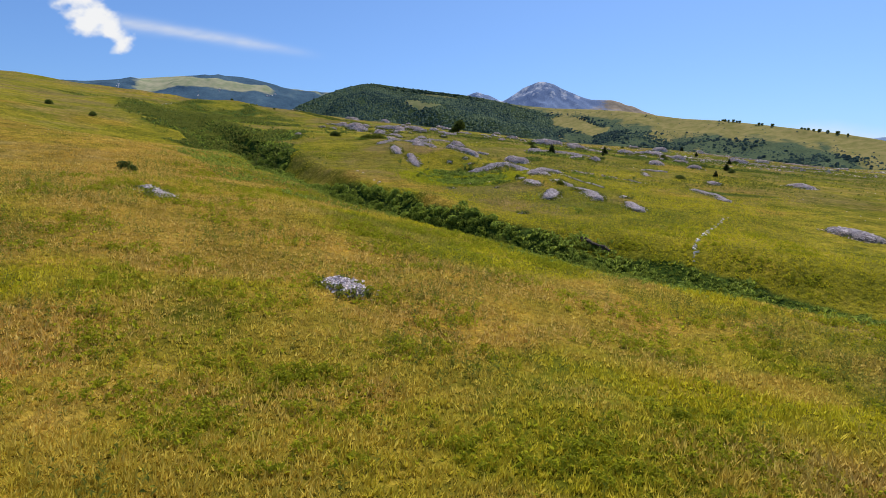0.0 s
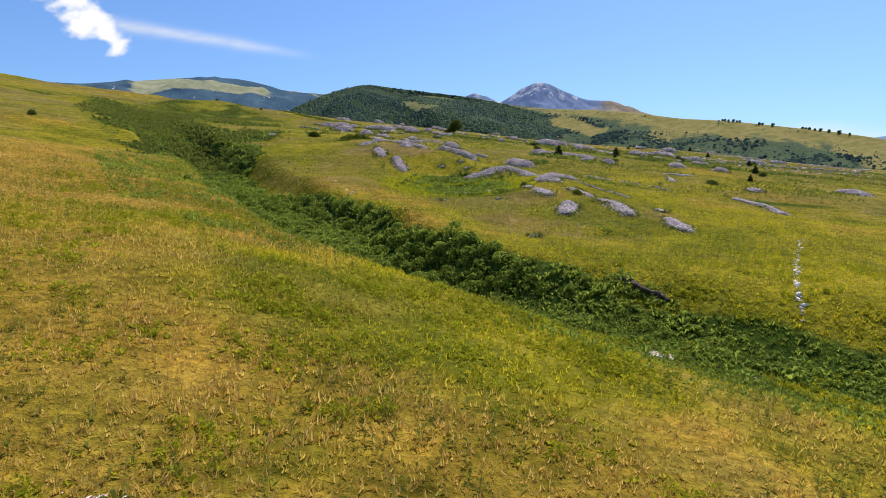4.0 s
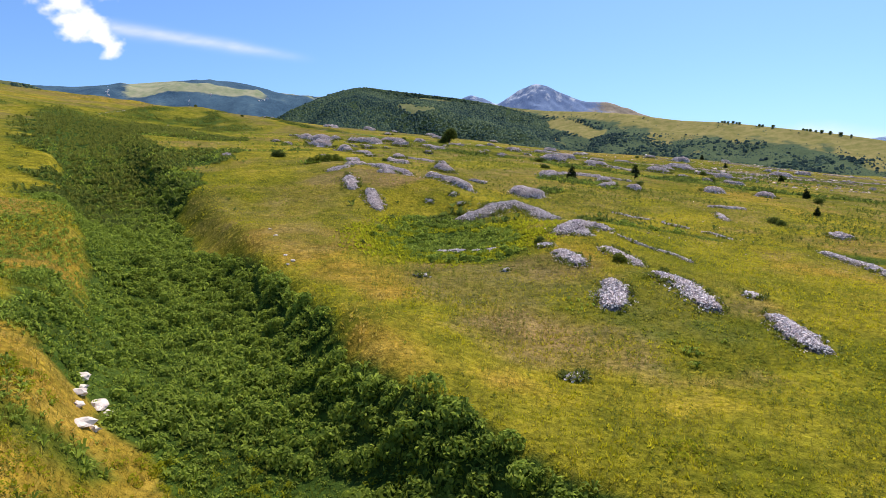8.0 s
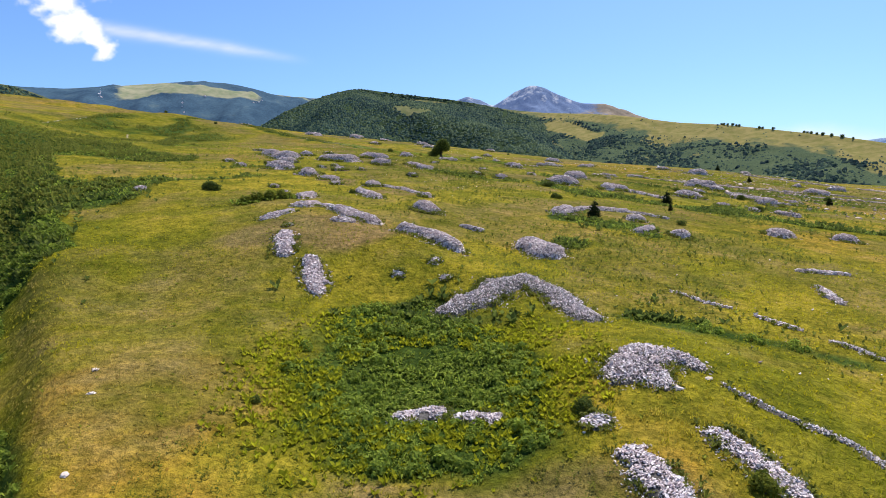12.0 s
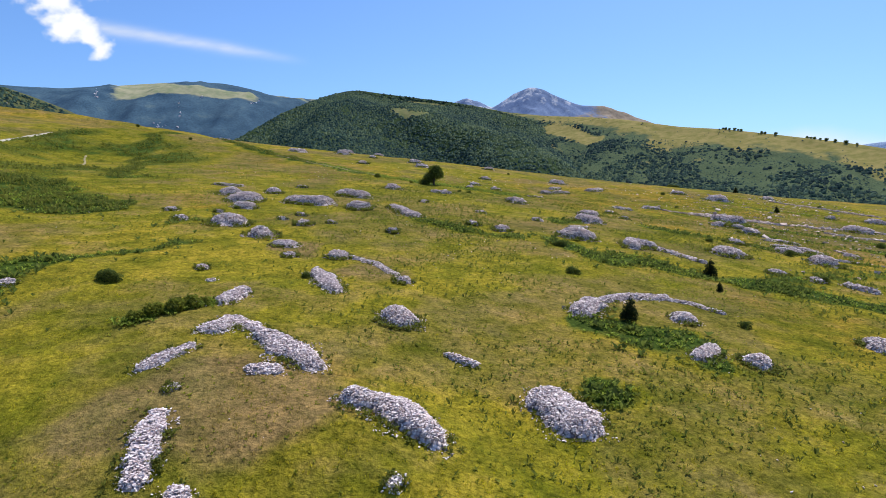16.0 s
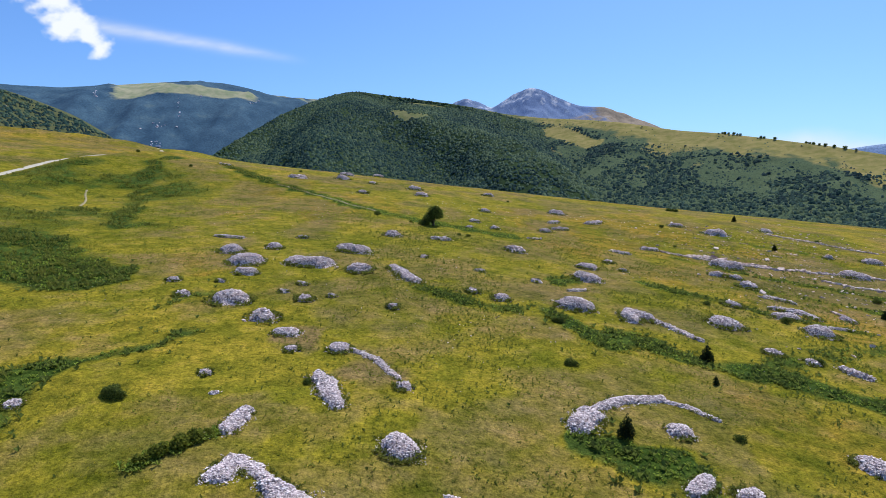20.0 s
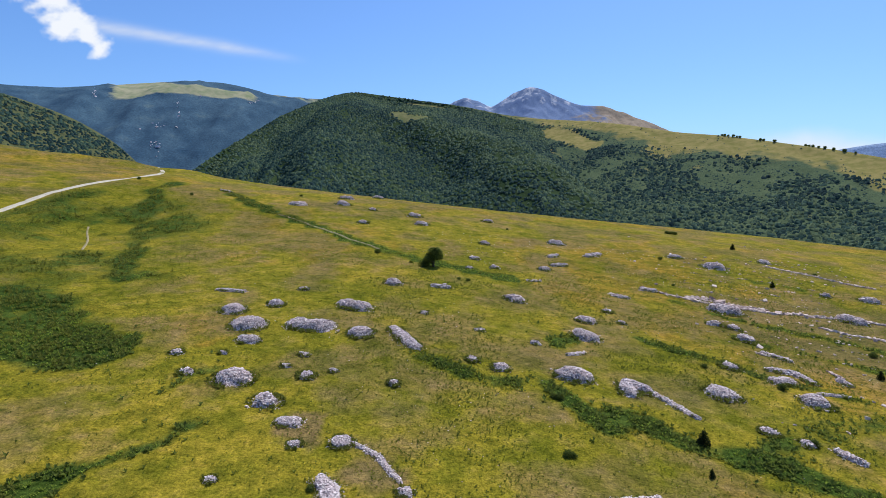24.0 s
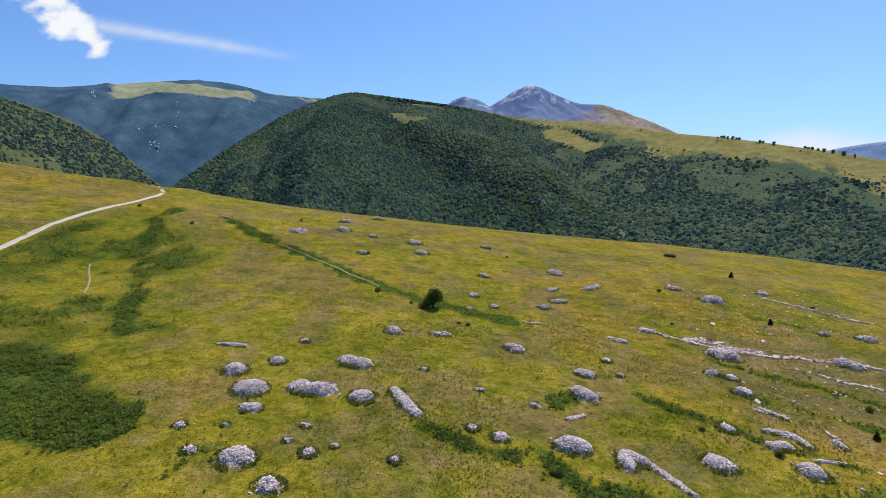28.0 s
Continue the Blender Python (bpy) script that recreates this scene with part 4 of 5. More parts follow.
pile([(-12.4, 148.7), (-11.3, 151.2), (-9.5, 151), (-7.5, 149)], 0.95, 0.5)
pile([(-6.9, 148.1), (-4.6, 146.2), (-2.7, 144.4)], 1.5, 0.8)
pile([(-6.2, 141.9), (-4.9, 142.3)], 0.8, 0.3)
pile([(-12.8, 161.4), (-13.6, 156.8)], 1.15, 0.6)
pile([(-15.4, 155.6), (-15.1, 155.8)], 0.63, 0.32)
pile([(3.3, 156.7), (3.6, 156.5)], 2.10, 1.05)
pile([(-7.4, 172.5), (-6.1, 170.5), (-3.9, 164.6)], 1.46, 0.73)
pile([(-6.3, 181.4), (-5.8, 181.6)], 1.54, 0.77)
pile([(-4.7, 181.7), (-0.8, 178.6), (2.4, 172.7)], 0.64, 0.32)
pile([(3, 170.4), (3.3, 170.6)], 1.05, 0.52)
pile([(8.1, 150.2), (10.3, 148.9)], 0.60, 0.30)
pile([(23, 164.6), (24.6, 167)], 1.9, 0.9)
pile([(25.4, 168.6), (30.1, 172), (35.3, 173.5)], 1.0, 0.5)
pile([(4.4, 130.7), (4.7, 130.9)], 0.5, 0.18)
pile([(9, 127), (9.4, 127.2)], 0.5, 0.16)
pile([(1.1, 128.4), (1.4, 128.4)], 0.45, 0.15)
pile([(5.4, 127.9), (5.7, 128.1)], 0.45, 0.15)
pile([(35, 173.2), (38.2, 171.6), (40.4, 168.8)], 0.55, 0.28)
pile([(34.3, 165.1), (34.6, 165.3)], 1.52, 0.76)
pile([(36.2, 152.7), (36.5, 152.9)], 1.46, 0.73)
pile([(-15, 186), (-13.6, 186.3)], 1.55, 0.78)
pile([(-12.4, 180.1), (-12.1, 180.3)], 0.97, 0.49)
pile([(-11.2, 138.8), (-10.9, 139)], 0.40, 0.20)
pile([(-20.6, 170.8), (-20.3, 171)], 0.68, 0.34)
pile([(-17.8, 165.8), (-17.5, 166)], 0.45, 0.23)
pile([(-36.6, 160.7), (-36.3, 160.9)], 0.89, 0.44)
pile([(60.9, 195.1), (61.1, 194.9)], 1.57, 0.79)
pile([(65.3, 192.3), (65.8, 192)], 1.11, 0.55)
pile([(69.3, 190.5), (71.2, 187.1)], 1.04, 0.52)
pile([(-37.2, 233.5), (-36.8, 233.6)], 2.65, 1.33)
pile([(-31.4, 224.9), (-30.8, 224.8)], 3.32, 1.66)
pile([(-29.7, 216.7), (-28.1, 216.7)], 1.68, 0.84)
pile([(-29.3, 239.7), (-29, 239.8)], 1.89, 0.94)
pile([(-26.5, 199), (-26, 199.1)], 3.07, 1.53)
pile([(-19.2, 191.8), (-19, 192)], 2.26, 1.13)
pile([(-21.5, 226.7), (-19.4, 225.5), (-15.9, 225.7)], 2.60, 1.30)
pile([(-13, 241.7), (-9.7, 240.4)], 2.68, 1.34)
pile([(-8.1, 223.6), (-7.8, 223.8)], 2.61, 1.31)
pile([(-1.4, 227.9), (1.2, 221.8), (3.6, 218)], 1.78, 0.89)
pile([(14, 213.9), (14.3, 214.1)], 1.12, 0.56)
pile([(19.2, 211.5), (19.5, 211.7)], 1.70, 0.85)
pile([(-4.3, 265.3), (-3.9, 265.2)], 2.29, 1.14)
pile([(27.4, 260.4), (28.5, 259.2)], 2.20, 1.10)
pile([(31.3, 210.2), (33.4, 209.9)], 2.67, 1.34)
pile([(42.6, 246.9), (44.1, 245.7)], 1.88, 0.94)
pile([(39.5, 234.7), (41.2, 233.1)], 2.48, 1.24)
pile([(41.2, 204.5), (41.9, 208.2), (44.5, 206.8)], 1.99, 0.99)
pile([(45.8, 205.7), (50.3, 197.6)], 0.90, 0.45)
pile([(59.1, 209), (59.9, 208.5)], 2.84, 1.42)
pile([(67.8, 224.1), (68.2, 223.5)], 1.82, 0.91)
pile([(76.6, 224.8), (81.4, 223.8), (82.7, 218.9)], 1.21, 0.60)
pile([(74.4, 217.8), (77.4, 218.4)], 1.70, 0.85)
pile([(76.8, 209.2), (77.3, 208.9)], 2.70, 1.35)
pile([(81.5, 245.3), (81.9, 244.9)], 2.34, 1.17)
pile([(78.9, 256.4), (79.3, 256.4)], 1.68, 0.84)
pile([(27.6, 225.9), (28.2, 225.7)], 0.98, 0.49)
pile([(33.6, 220.7), (37.5, 223.2)], 0.68, 0.34)
pile([(-39.4, 208.6), (-39.1, 208.8)], 1.08, 0.54)
pile([(-34.8, 200.7), (-34.5, 200.9)], 1.13, 0.56)
pile([(-14.9, 201.5), (-14.6, 201.7)], 1.37, 0.68)
pile([(-19.2, 205.2), (-18.9, 205.3)], 0.81, 0.40)
pile([(-17.5, 211.1), (-16.7, 210.7)], 0.79, 0.40)
pile([(-10.9, 204.1), (-10.5, 204.2)], 0.78, 0.39)
pile([(-0.2, 201.1), (0.1, 201.3)], 1.03, 0.51)
pile([(-45, 248.7), (-38.9, 248.3)], 1.05, 0.52)
pile([(-26.1, 253.6), (-25.2, 253.8)], 1.08, 0.54)
pile([(6.8, 266), (10.9, 265.7)], 1.15, 0.58)
pile([(4.4, 240.2), (4.7, 240.3)], 0.90, 0.45)
pile([(16.2, 231.6), (17.3, 231.8)], 0.82, 0.41)
pile([(-2.6, 389.8), (-1, 388.3)], 2.67, 1.33)
pile([(1.5, 370.4), (2.2, 370)], 2.65, 1.33)
pile([(-37.1, 404.8), (-36.4, 404.6)], 3.42, 1.71)
pile([(-57.2, 390.2), (-54.1, 393.6)], 2.47, 1.23)
pile([(-22.8, 361.6), (-22.1, 361.2)], 2.04, 1.02)
pile([(32.4, 396.9), (32.9, 396.7)], 2.51, 1.25)
pile([(26.2, 341.5), (27.1, 340.8)], 1.76, 0.88)
pile([(20.2, 311), (21.3, 311.7)], 1.44, 0.72)
pile([(56.8, 357.9), (58.9, 357.3)], 2.66, 1.33)
pile([(65.4, 336.6), (71.6, 341.9)], 1.85, 0.93)
pile([(48.1, 314.1), (53.3, 316.5)], 1.49, 0.74)
pile([(43.1, 304.2), (44.1, 304.8)], 1.69, 0.84)
pile([(49.8, 329.1), (53.2, 333.4)], 1.30, 0.65)
pile([(17.8, 293.6), (18.2, 293.9)], 1.27, 0.63)
pile([(26.3, 299.7), (27, 300)], 1.41, 0.70)
pile([(-21.8, 395.2), (-21.5, 395)], 1.71, 0.85)
pile([(-40.7, 431.7), (-37.3, 432.2)], 2.42, 1.21)
pile([(-25.4, 460.3), (-23.2, 460.5)], 2.63, 1.31)
pile([(88, 272.8), (91.3, 271.7)], 3.25, 1.63)
pile([(83, 254.1), (83.3, 254)], 1.69, 0.85)
pile([(101.3, 344.4), (103.4, 343.8)], 2.05, 1.03)
pile([(110.3, 330.8), (113, 330.1)], 3.37, 1.69)
pile([(147.8, 297.9), (149.6, 297.7)], 2.46, 1.23)
pile([(135.6, 300.5), (135.9, 300.3)], 1.81, 0.91)
pile([(137.8, 345.9), (138.5, 343.4)], 1.85, 0.92)
pile([(51.6, 258.1), (51.9, 258)], 1.35, 0.68)
pile([(52.6, 248.4), (52.9, 248.2)], 0.99, 0.50)
pile([(-31.5, 209.8), (-31.2, 209.7)], 0.67, 0.33)
pile([(90.1, 222.3), (90.6, 220.3)], 1.02, 0.51)
pile([(81.5, 236.6), (85.1, 231.5)], 0.94, 0.47)
pile([(125.2, 273.5), (127.2, 271.2)], 2.84, 1.42)
pile([(35, 284.8), (39.2, 286.3)], 0.63, 0.31)
pile([(71.9, 290.4), (74.8, 289.6)], 1.43, 0.71)
pile([(59, 277.4), (62.6, 276.3)], 0.96, 0.48)
pile([(80.4, 213.5), (86.4, 213.6)], 0.58, 0.29)
pile([(-94.5, 402.5), (-88.9, 399.2)], 1.23, 0.61)


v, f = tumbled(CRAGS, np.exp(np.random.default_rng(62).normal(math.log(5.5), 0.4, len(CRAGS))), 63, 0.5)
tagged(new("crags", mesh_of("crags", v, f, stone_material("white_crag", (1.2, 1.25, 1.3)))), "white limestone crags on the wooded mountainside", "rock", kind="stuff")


# ================= pale boulders at the edge of the ravine =================
def boulder(x, y, size, seed, flat=0.42, mat=None):
    bm = bmesh.new()
    bmesh.ops.create_icosphere(bm, subdivisions=2, radius=1)
    for v in bm.verts:
        n = v.co.normalized()
        k = 1 + 0.35 * noise.noise(n * 1.6 + Vector((seed * 3.1, 0, 0))) + 0.16 * noise.noise(n * 4.5 + Vector((0, seed * 2.3, 0)))
        facet = 0.5 * round(noise.noise(n * 2.6 + Vector((0, 0, seed))) * 4) / 4
        v.co = Vector((n.x * (k + facet), n.y * (k + facet) * 0.8, n.z * (k + facet) * flat)) * size
    me = bpy.data.meshes.new("boulder")
    bm.to_mesh(me)
    bm.free()
    me.materials.append(mat or PALE_ROCK)
    ob = new("boulder", me)
    ob.location = (x, y, float(height(x, y)) + size * flat * 0.05)
    ob.rotation_euler = (0, 0, seed * 1.7)
    return tagged(ob, "weathered pale limestone boulder half sunk in dry grass", "rock", "boulders by the ravine")


for k, (x, y, s) in enumerate([(-14.5, 72.6, 0.5), (-13.6, 70.7, 0.45), (-13, 71.1, 0.62), (-12.5, 70.9, 0.4), (-13, 69.6, 0.35), (-12, 68, 0.5), (-11.8, 68.5, 0.35), (-13.9, 71.5, 0.3),
                               (12.2, 50.5, 0.55), (12.8, 50.4, 0.38), (4.5, 59.7, 0.26), (16, 48, 0.22), (16.2, 47.5, 0.14), (-14.3, 106.2, 0.22), (-13, 103.4, 0.2), (-10.5, 96.6, 0.22), (-9.7, 93.9, 0.18), (-9.5, 94.9, 0.24), (19.5, 105.2, 0.25), (17.3, 104, 0.3)]):
    boulder(x, y, s, k + 1)


# ================= ledges of bedrock across the far slope =================
rng = np.random.default_rng(77)
n = 42000
x, y = rng.uniform(60, 260, n), rng.uniform(195, 420, n)
bend = y + 0.36 * x + (fbm(x, y, 40, 61) - 0.5) * 16
band = np.abs(((bend / 8.5) % 1.0) - 0.5) * 2
zone = smooth(0.42, 0.62, fbm(x, y, 30, 62)) * smooth(62, 95, x + (y - 250) * -0.15) * smooth(420, 330, y)
ok = (band < 0.10 + 0.12 * fbm(x, y, 12, 63)) & (rng.random(n) < zone * 0.6)
x, y = x[ok], y[ok]
size = np.exp(rng.normal(math.log(0.34), 0.45, len(x)))
LEDGES = [tumbled(np.stack([x, y, height(x, y) + 0.05], -1), size, 78, 0.25)]



def ledge(line, wide, size, seed):
    """A broken step of bedrock that crops out along a line."""
    rng = np.random.default_rng(seed)
    p = np.array(line, float)
    s = np.r_[0, np.cumsum(np.hypot(*np.diff(p, axis=0).T))]
    n = int(s[-1] * wide * 2.6 / size**2)
    t = rng.random(n) * s[-1]
    off = rng.normal(0, wide * 0.5, n) + (fbm(t, t * 0, 9, seed) - 0.5) * 3
    x, y = np.interp(t, s, p[:, 0]) + off * 0.3, np.interp(t, s, p[:, 1]) + off
    ok = fbm(t, off, 7, seed + 1) > 0.36
    x, y = x[ok], y[ok]
    v, f = tumbled(np.stack([x, y, height(x, y) + 0.08], -1), np.exp(rng.normal(math.log(size), 0.4, len(x))), seed, 0.2)
    return v, f


for k, (line, wide, size) in enumerate([([(72, 293), (83, 283), (90, 279.5), (101, 275.5), (115, 275), (126, 274.5), (140, 268), (170, 262)], 0.9, 0.42), ([(135, 338), (147, 329), (156, 320), (167, 314), (190, 300)], 0.8, 0.42), ([(109, 264.5), (116, 259), (124, 255), (140, 249)], 0.7, 0.4),
                                        ([(80, 237), (86, 232)], 0.7, 0.36), ([(90.6, 228), (92, 220)], 0.7, 0.36), ([(57.8, 280), (64, 278)], 0.5, 0.36), ([(83, 285), (91, 284.5), (95, 279), (104, 276)], 1.8, 0.4)]):
    LEDGES.append(ledge(line, wide, size, 900 + k))
tagged(new("rock_ledges", mesh_of("rock_ledges", *merged(*LEDGES), PALE_ROCK)), "long broken ledges of pale limestone bedrock across the slope", "rock", kind="stuff")

# a file of white stones down to the ravine
rng2 = random.Random(19)
row = bpy.data.objects.new("stone_row", None)
scene.collection.objects.link(row)
row.location = (21.4, 53.4, float(height(21.4, 53.4)))
for i in range(64):
    t = i / 63 * 4.999
    (ax, ay), (bx, by) = [(21.4, 53.6), (22.5, 56.1), (23.7, 58.4), (26.1, 62.8), (29.1, 68.2), (34.3, 76.7)][int(t):int(t) + 2]
    k = t - int(t)
    x, y, s = ax + (bx - ax) * k + rng2.gauss(0, 0.12), ay + (by - ay) * k + rng2.gauss(0, 0.12), rng2.uniform(0.10, 0.27)
    ob = part("stone", STONE_MESH[i % 6], row)
    ob.location = (x - 21.4, y - 53.4, float(height(x, y)) - row.location.z + s * 0.08)
    ob.rotation_euler, ob.scale = (rng2.gauss(0, 0.2), rng2.gauss(0, 0.2), rng2.uniform(0, 6.28)), (s, s, s)
tagged(row, "single file of white stones running down to the ravine", "stone row")

# bare eroded lip of the ravine
lip = np.array([(12.3, 60.6), (12.6, 60.1), (13, 59.4), (13.4, 58.8), (13.8, 58.2), (14.3, 57.6), (14.9, 56.9)])
t = np.linspace(0, 1, 60)
lx, ly = np.interp(t * 6, range(7), lip[:, 0]), np.interp(t * 6, range(7), lip[:, 1])
rows = []
for out, up in ((0.55, 0.02), (0.2, 0.10), (-0.08, 0.02), (0.05, -0.25), (-0.12, -0.55), (-0.35, -0.85), (-0.8, -1.3)):
    wob = (fbm(lx, ly + up * 3, 0.5, 71) - 0.5) * 0.9
    fade = np.sin(np.pi * np.clip(t, 0.02, 0.98)) ** 0.35
    X, Y = lx + (out + wob) * 0.72 + 0.25, ly + (out + wob) * 0.69 + 0.25
    rows.append(np.stack([X, Y, height(lx + 0.5, ly + 0.5) + 0.10 * fade + up * (0.3 + 0.7 * fade) + (fbm(lx, ly, 0.6, 72) - 0.5) * 0.35], -1))
tagged(new("earth_bank", grid_mesh("earth_bank", np.array(rows)[::-1], SOIL)), "eroded bare brown earth bank at the lip of the ravine", "bank", kind="structure")
v, f = tumbled(SPUR_ROCKS, np.full(len(SPUR_ROCKS), 3.0), 66, 0.4)
tagged(new("spur_rocks", mesh_of("spur_rocks", v, f, PALE_ROCK)), "pale rocks between the trees of the spur", "rock", kind="stuff")

# loose stones in the grass
n = 5200
x, y = rng.uniform(-60, 130, n), rng.uniform(80, 360, n)
ok = rng.random(n) < smooth(0.5, 0.7, fbm(x, y, 22, 66)) * (0.35 + 0.65 * (x > 0))
x, y = x[ok], y[ok]
v, f = chips(np.stack([x, y, height(x, y) + 0.06], -1), np.exp(rng.normal(math.log(0.11), 0.35, len(x))) * (1 + np.maximum(y - 120, 0) / 200), 79, 0.3)
tagged(new("loose_stones", mesh_of("loose_stones", v, f, STONE)), "loose pale stones strewn through the meadow", "stones", kind="stuff")


# ================= shrubs, junipers, trees =================
def leaves(centres, radii, count, size, seed, shell=0.75):
    """Small leaf clumps (quads) through a set of lumpy balls, mostly near their skins."""
    rng = np.random.default_rng(seed)
    centres, radii = np.array(centres, float), np.array(radii, float)
    pick = rng.choice(len(centres), count, p=radii[:, 0]**2 / (radii[:, 0]**2).sum())
    d = rng.normal(size=(count, 3))
    d /= np.linalg.norm(d, axis=1)[:, None]
    d[:, 2] = np.where(d[:, 2] < -0.75, -d[:, 2], d[:, 2])
    r = shell + (1 - shell) * rng.random((count, 1)) + rng.normal(0, 0.10, (count, 1))
    p = centres[pick] + d * r * radii[pick]
    n = d + rng.normal(0, 0.55, (count, 3))
    n /= np.linalg.norm(n, axis=1)[:, None]
    a = np.cross(n, rng.normal(size=(count, 3)))
    a /= np.linalg.norm(a, axis=1)[:, None]
    b = np.cross(n, a)
    s = size * rng.uniform(0.6, 1.4, (count, 1))
    quad = np.stack([p - a * s, p + b * s * 0.55 + n * s * 0.15, p + a * s * 1.1, p - b * s * 0.55 + n * s * 0.15], 1)
    return quad.reshape(-1, 3), np.arange(count * 4).reshape(-1, 4)


def limb(a, b, ra, rb, sides=6, bend=0.08, seed=0):
    """A tapered, slightly crooked limb between two points."""
    rng = random.Random(seed)
    a, b = Vector(a), Vector(b)
    q = (b - a).to_track_quat("Z", "Y")
    v, f = [], []
    for k in range(4):
        t = k / 3
        c = a.lerp(b, t) + Vector((rng.uniform(-1, 1), rng.uniform(-1, 1), 0)) * bend * (b - a).length * (0 < k < 3)
        r = ra * (1 - t) + rb * t
        for i in range(sides):
            w = 2 * math.pi * i / sides
            v.append(tuple(c + q @ Vector((r * math.cos(w), r * math.sin(w), 0))))
        if k:
            o = k * sides
            f += [(o - sides + i, o - sides + (i + 1) % sides, o + (i + 1) % sides, o + i) for i in range(sides)]
    return np.array(v), np.array(f)


def shrub(name, label, category, wide, high, mat, seed, count, leaf, form="round"):
    """A shrub or small tree at the origin: stems and a crown of many leaf clumps."""
    rng = random.Random(seed)
    root = bpy.data.objects.new(name, None)
    scene.collection.objects.link(root)
    stems, centres, radii = [], [], []
    if form == "cone":
        for k in range(9):
            t = k / 8
            r = wide * 0.5 * (1 - t) ** 0.8 * 0.75 + 0.12
            for j in range(4 if t < 0.7 else 1):
                a = rng.uniform(0, 6.28)
                o = r * 0.45 * (t < 0.7)
                centres.append((o * math.cos(a), o * math.sin(a), high * (0.1 + 0.82 * t)))
                radii.append((r * 0.75, r * 0.75, high * 0.12))
        stems.append(limb((0, 0, -0.2), (0, 0, high * 0.85), wide * 0.05, 0.02, 6, 0.02, seed))
    elif form == "tree":
        stems.append(limb((0, 0, -0.3), (0.1, 0, high * 0.5), wide * 0.05, wide * 0.03, 8, 0.05, seed))
        for k in range(15):
            a, t = k * 2.4 + rng.uniform(-0.3, 0.3), rng.uniform(0.25, 0.95)
            o = wide * 0.5 * 0.62 * math.sqrt(max(0.05, 1 - (t - 0.4) ** 2 * 2.2)) * rng.uniform(0.5, 1.0)
            c = (o * math.cos(a), o * math.sin(a), high * (0.05 + 0.68 * t))
            centres.append(c)
            q = wide * rng.uniform(0.16, 0.25)
            radii.append((q, q, q * 0.85))
            stems.append(limb((0, 0, high * rng.uniform(0.15, 0.4)), c, wide * 0.02, 0.02, 5, 0.08, seed + k))
    else:
        for k in range(8):
            a, o = k * 2.4, wide * 0.5 * rng.uniform(0.1, 0.62)
            q = wide * rng.uniform(0.17, 0.27)
            c = (o * math.cos(a), o * math.sin(a), high * rng.uniform(0.12, 0.5))
            centres.append(c)
            radii.append((q, q, min(high * 0.42, q)))
            stems.append(limb((0.2 * o * math.cos(a), 0.2 * o * math.sin(a), -0.1), c, 0.035, 0.012, 5, 0.08, seed + k))
    part("branchwork" if form == "round" else "trunk", mesh_of("stems", *merged(*stems), BARK), root)
    part("crown", mesh_of("crown", *leaves(centres, radii, count, leaf, seed), mat), root)
    return tagged(root, label, category)


def planted(ob, x, y, turn=0.0, size=1.0, group=""):
    c = copy_thing(ob, pose(x, y, float(height(x, y)) - 0.03, 0, 0, turn))
    c.scale = (size,) * 3
    if group:
        c["group"] = group
    return c


TREE = shrub("tree", "solitary rounded broadleaved tree standing in open grass", "tree", 7.4, 6.6, SHRUB, 3, 4600, 0.24, "tree")
TREE.location = (6.8, 292, float(height(6.8, 292)))
LOW = shrub("shrub", "low dense dark green shrub in the meadow", "shrub", 2.4, 1.3, SHRUB, 5, 1100, 0.10)
LOW.location = (3.6, 290.5, float(height(3.6, 290.5)))
LOW.scale = (1.5,) * 3
CONE = shrub("juniper", "upright dark green juniper bush among stones", "juniper", 2.2, 3.0, JUNIPER, 7, 1500, 0.11, "cone")
CONE.location = (27.5, 162.6, float(height(27.5, 162.6)))
BRIGHT = shrub("bush", "bright green leafy bush beside a stone heap", "bush", 1.5, 1.0, WEED, 9, 700, 0.09)
BRIGHT.location = (17.7, 95.7, float(height(17.7, 95.7)))
for x, y, s in [(47.6, 189, 1.05), (45, 180, 0.5), (101, 225.5, 0.8), (121.5, 307, 0.9), (139, 373, 1.1), (73, 164.5, 0.8), (58, 135.7, 0.55)]:
    planted(CONE, x, y, x * 37, s, "scattered junipers")
for x, y, s in [(-27.8, 163.5, 1.1), (-28.6, 164, 0.8), (-26.9, 163.2, 0.8), (25.3, 182, 0.8), (26.2, 182, 0.6),
                (-11.6, 307, 1.2), (16.8, 277.6, 0.7), (14.2, 278.3, 0.6), (28, 200, 0.9), (27, 200.3, 0.7), (110, 240.5, 1.1), (73.5, 214, 1.0), (47.2, 127.4, 0.75), (-28.1, 165, 0.6), (-4.9, 104.3, 0.35), (11.9, 102.4, 0.6), 
                (66.5, 192, 0.9), (41, 164.6, 0.7), (46.2, 123.8, 0.7), (-78.8, 144.5, 0.9), (-95.3, 155.1, 1.0), (71, 157, 0.9), (131.5, 431, 1.4), (133, 430.5, 1.4), (135, 430, 1.3),
                (-8.3, 170.3, 0.6), (-29.4, 58.6, 0.6), (-28.2, 57.6, 0.5), (62, 222, 0.7), (95, 340, 0.9), (150, 330, 0.8), (-100, 380, 0.9), (-60, 420, 0.8), (40, 380, 0.6), (85, 300, 0.6), (-130, 395, 1.0)]:
    planted(LOW, x, y, x * 53, s, "scattered shrubs")
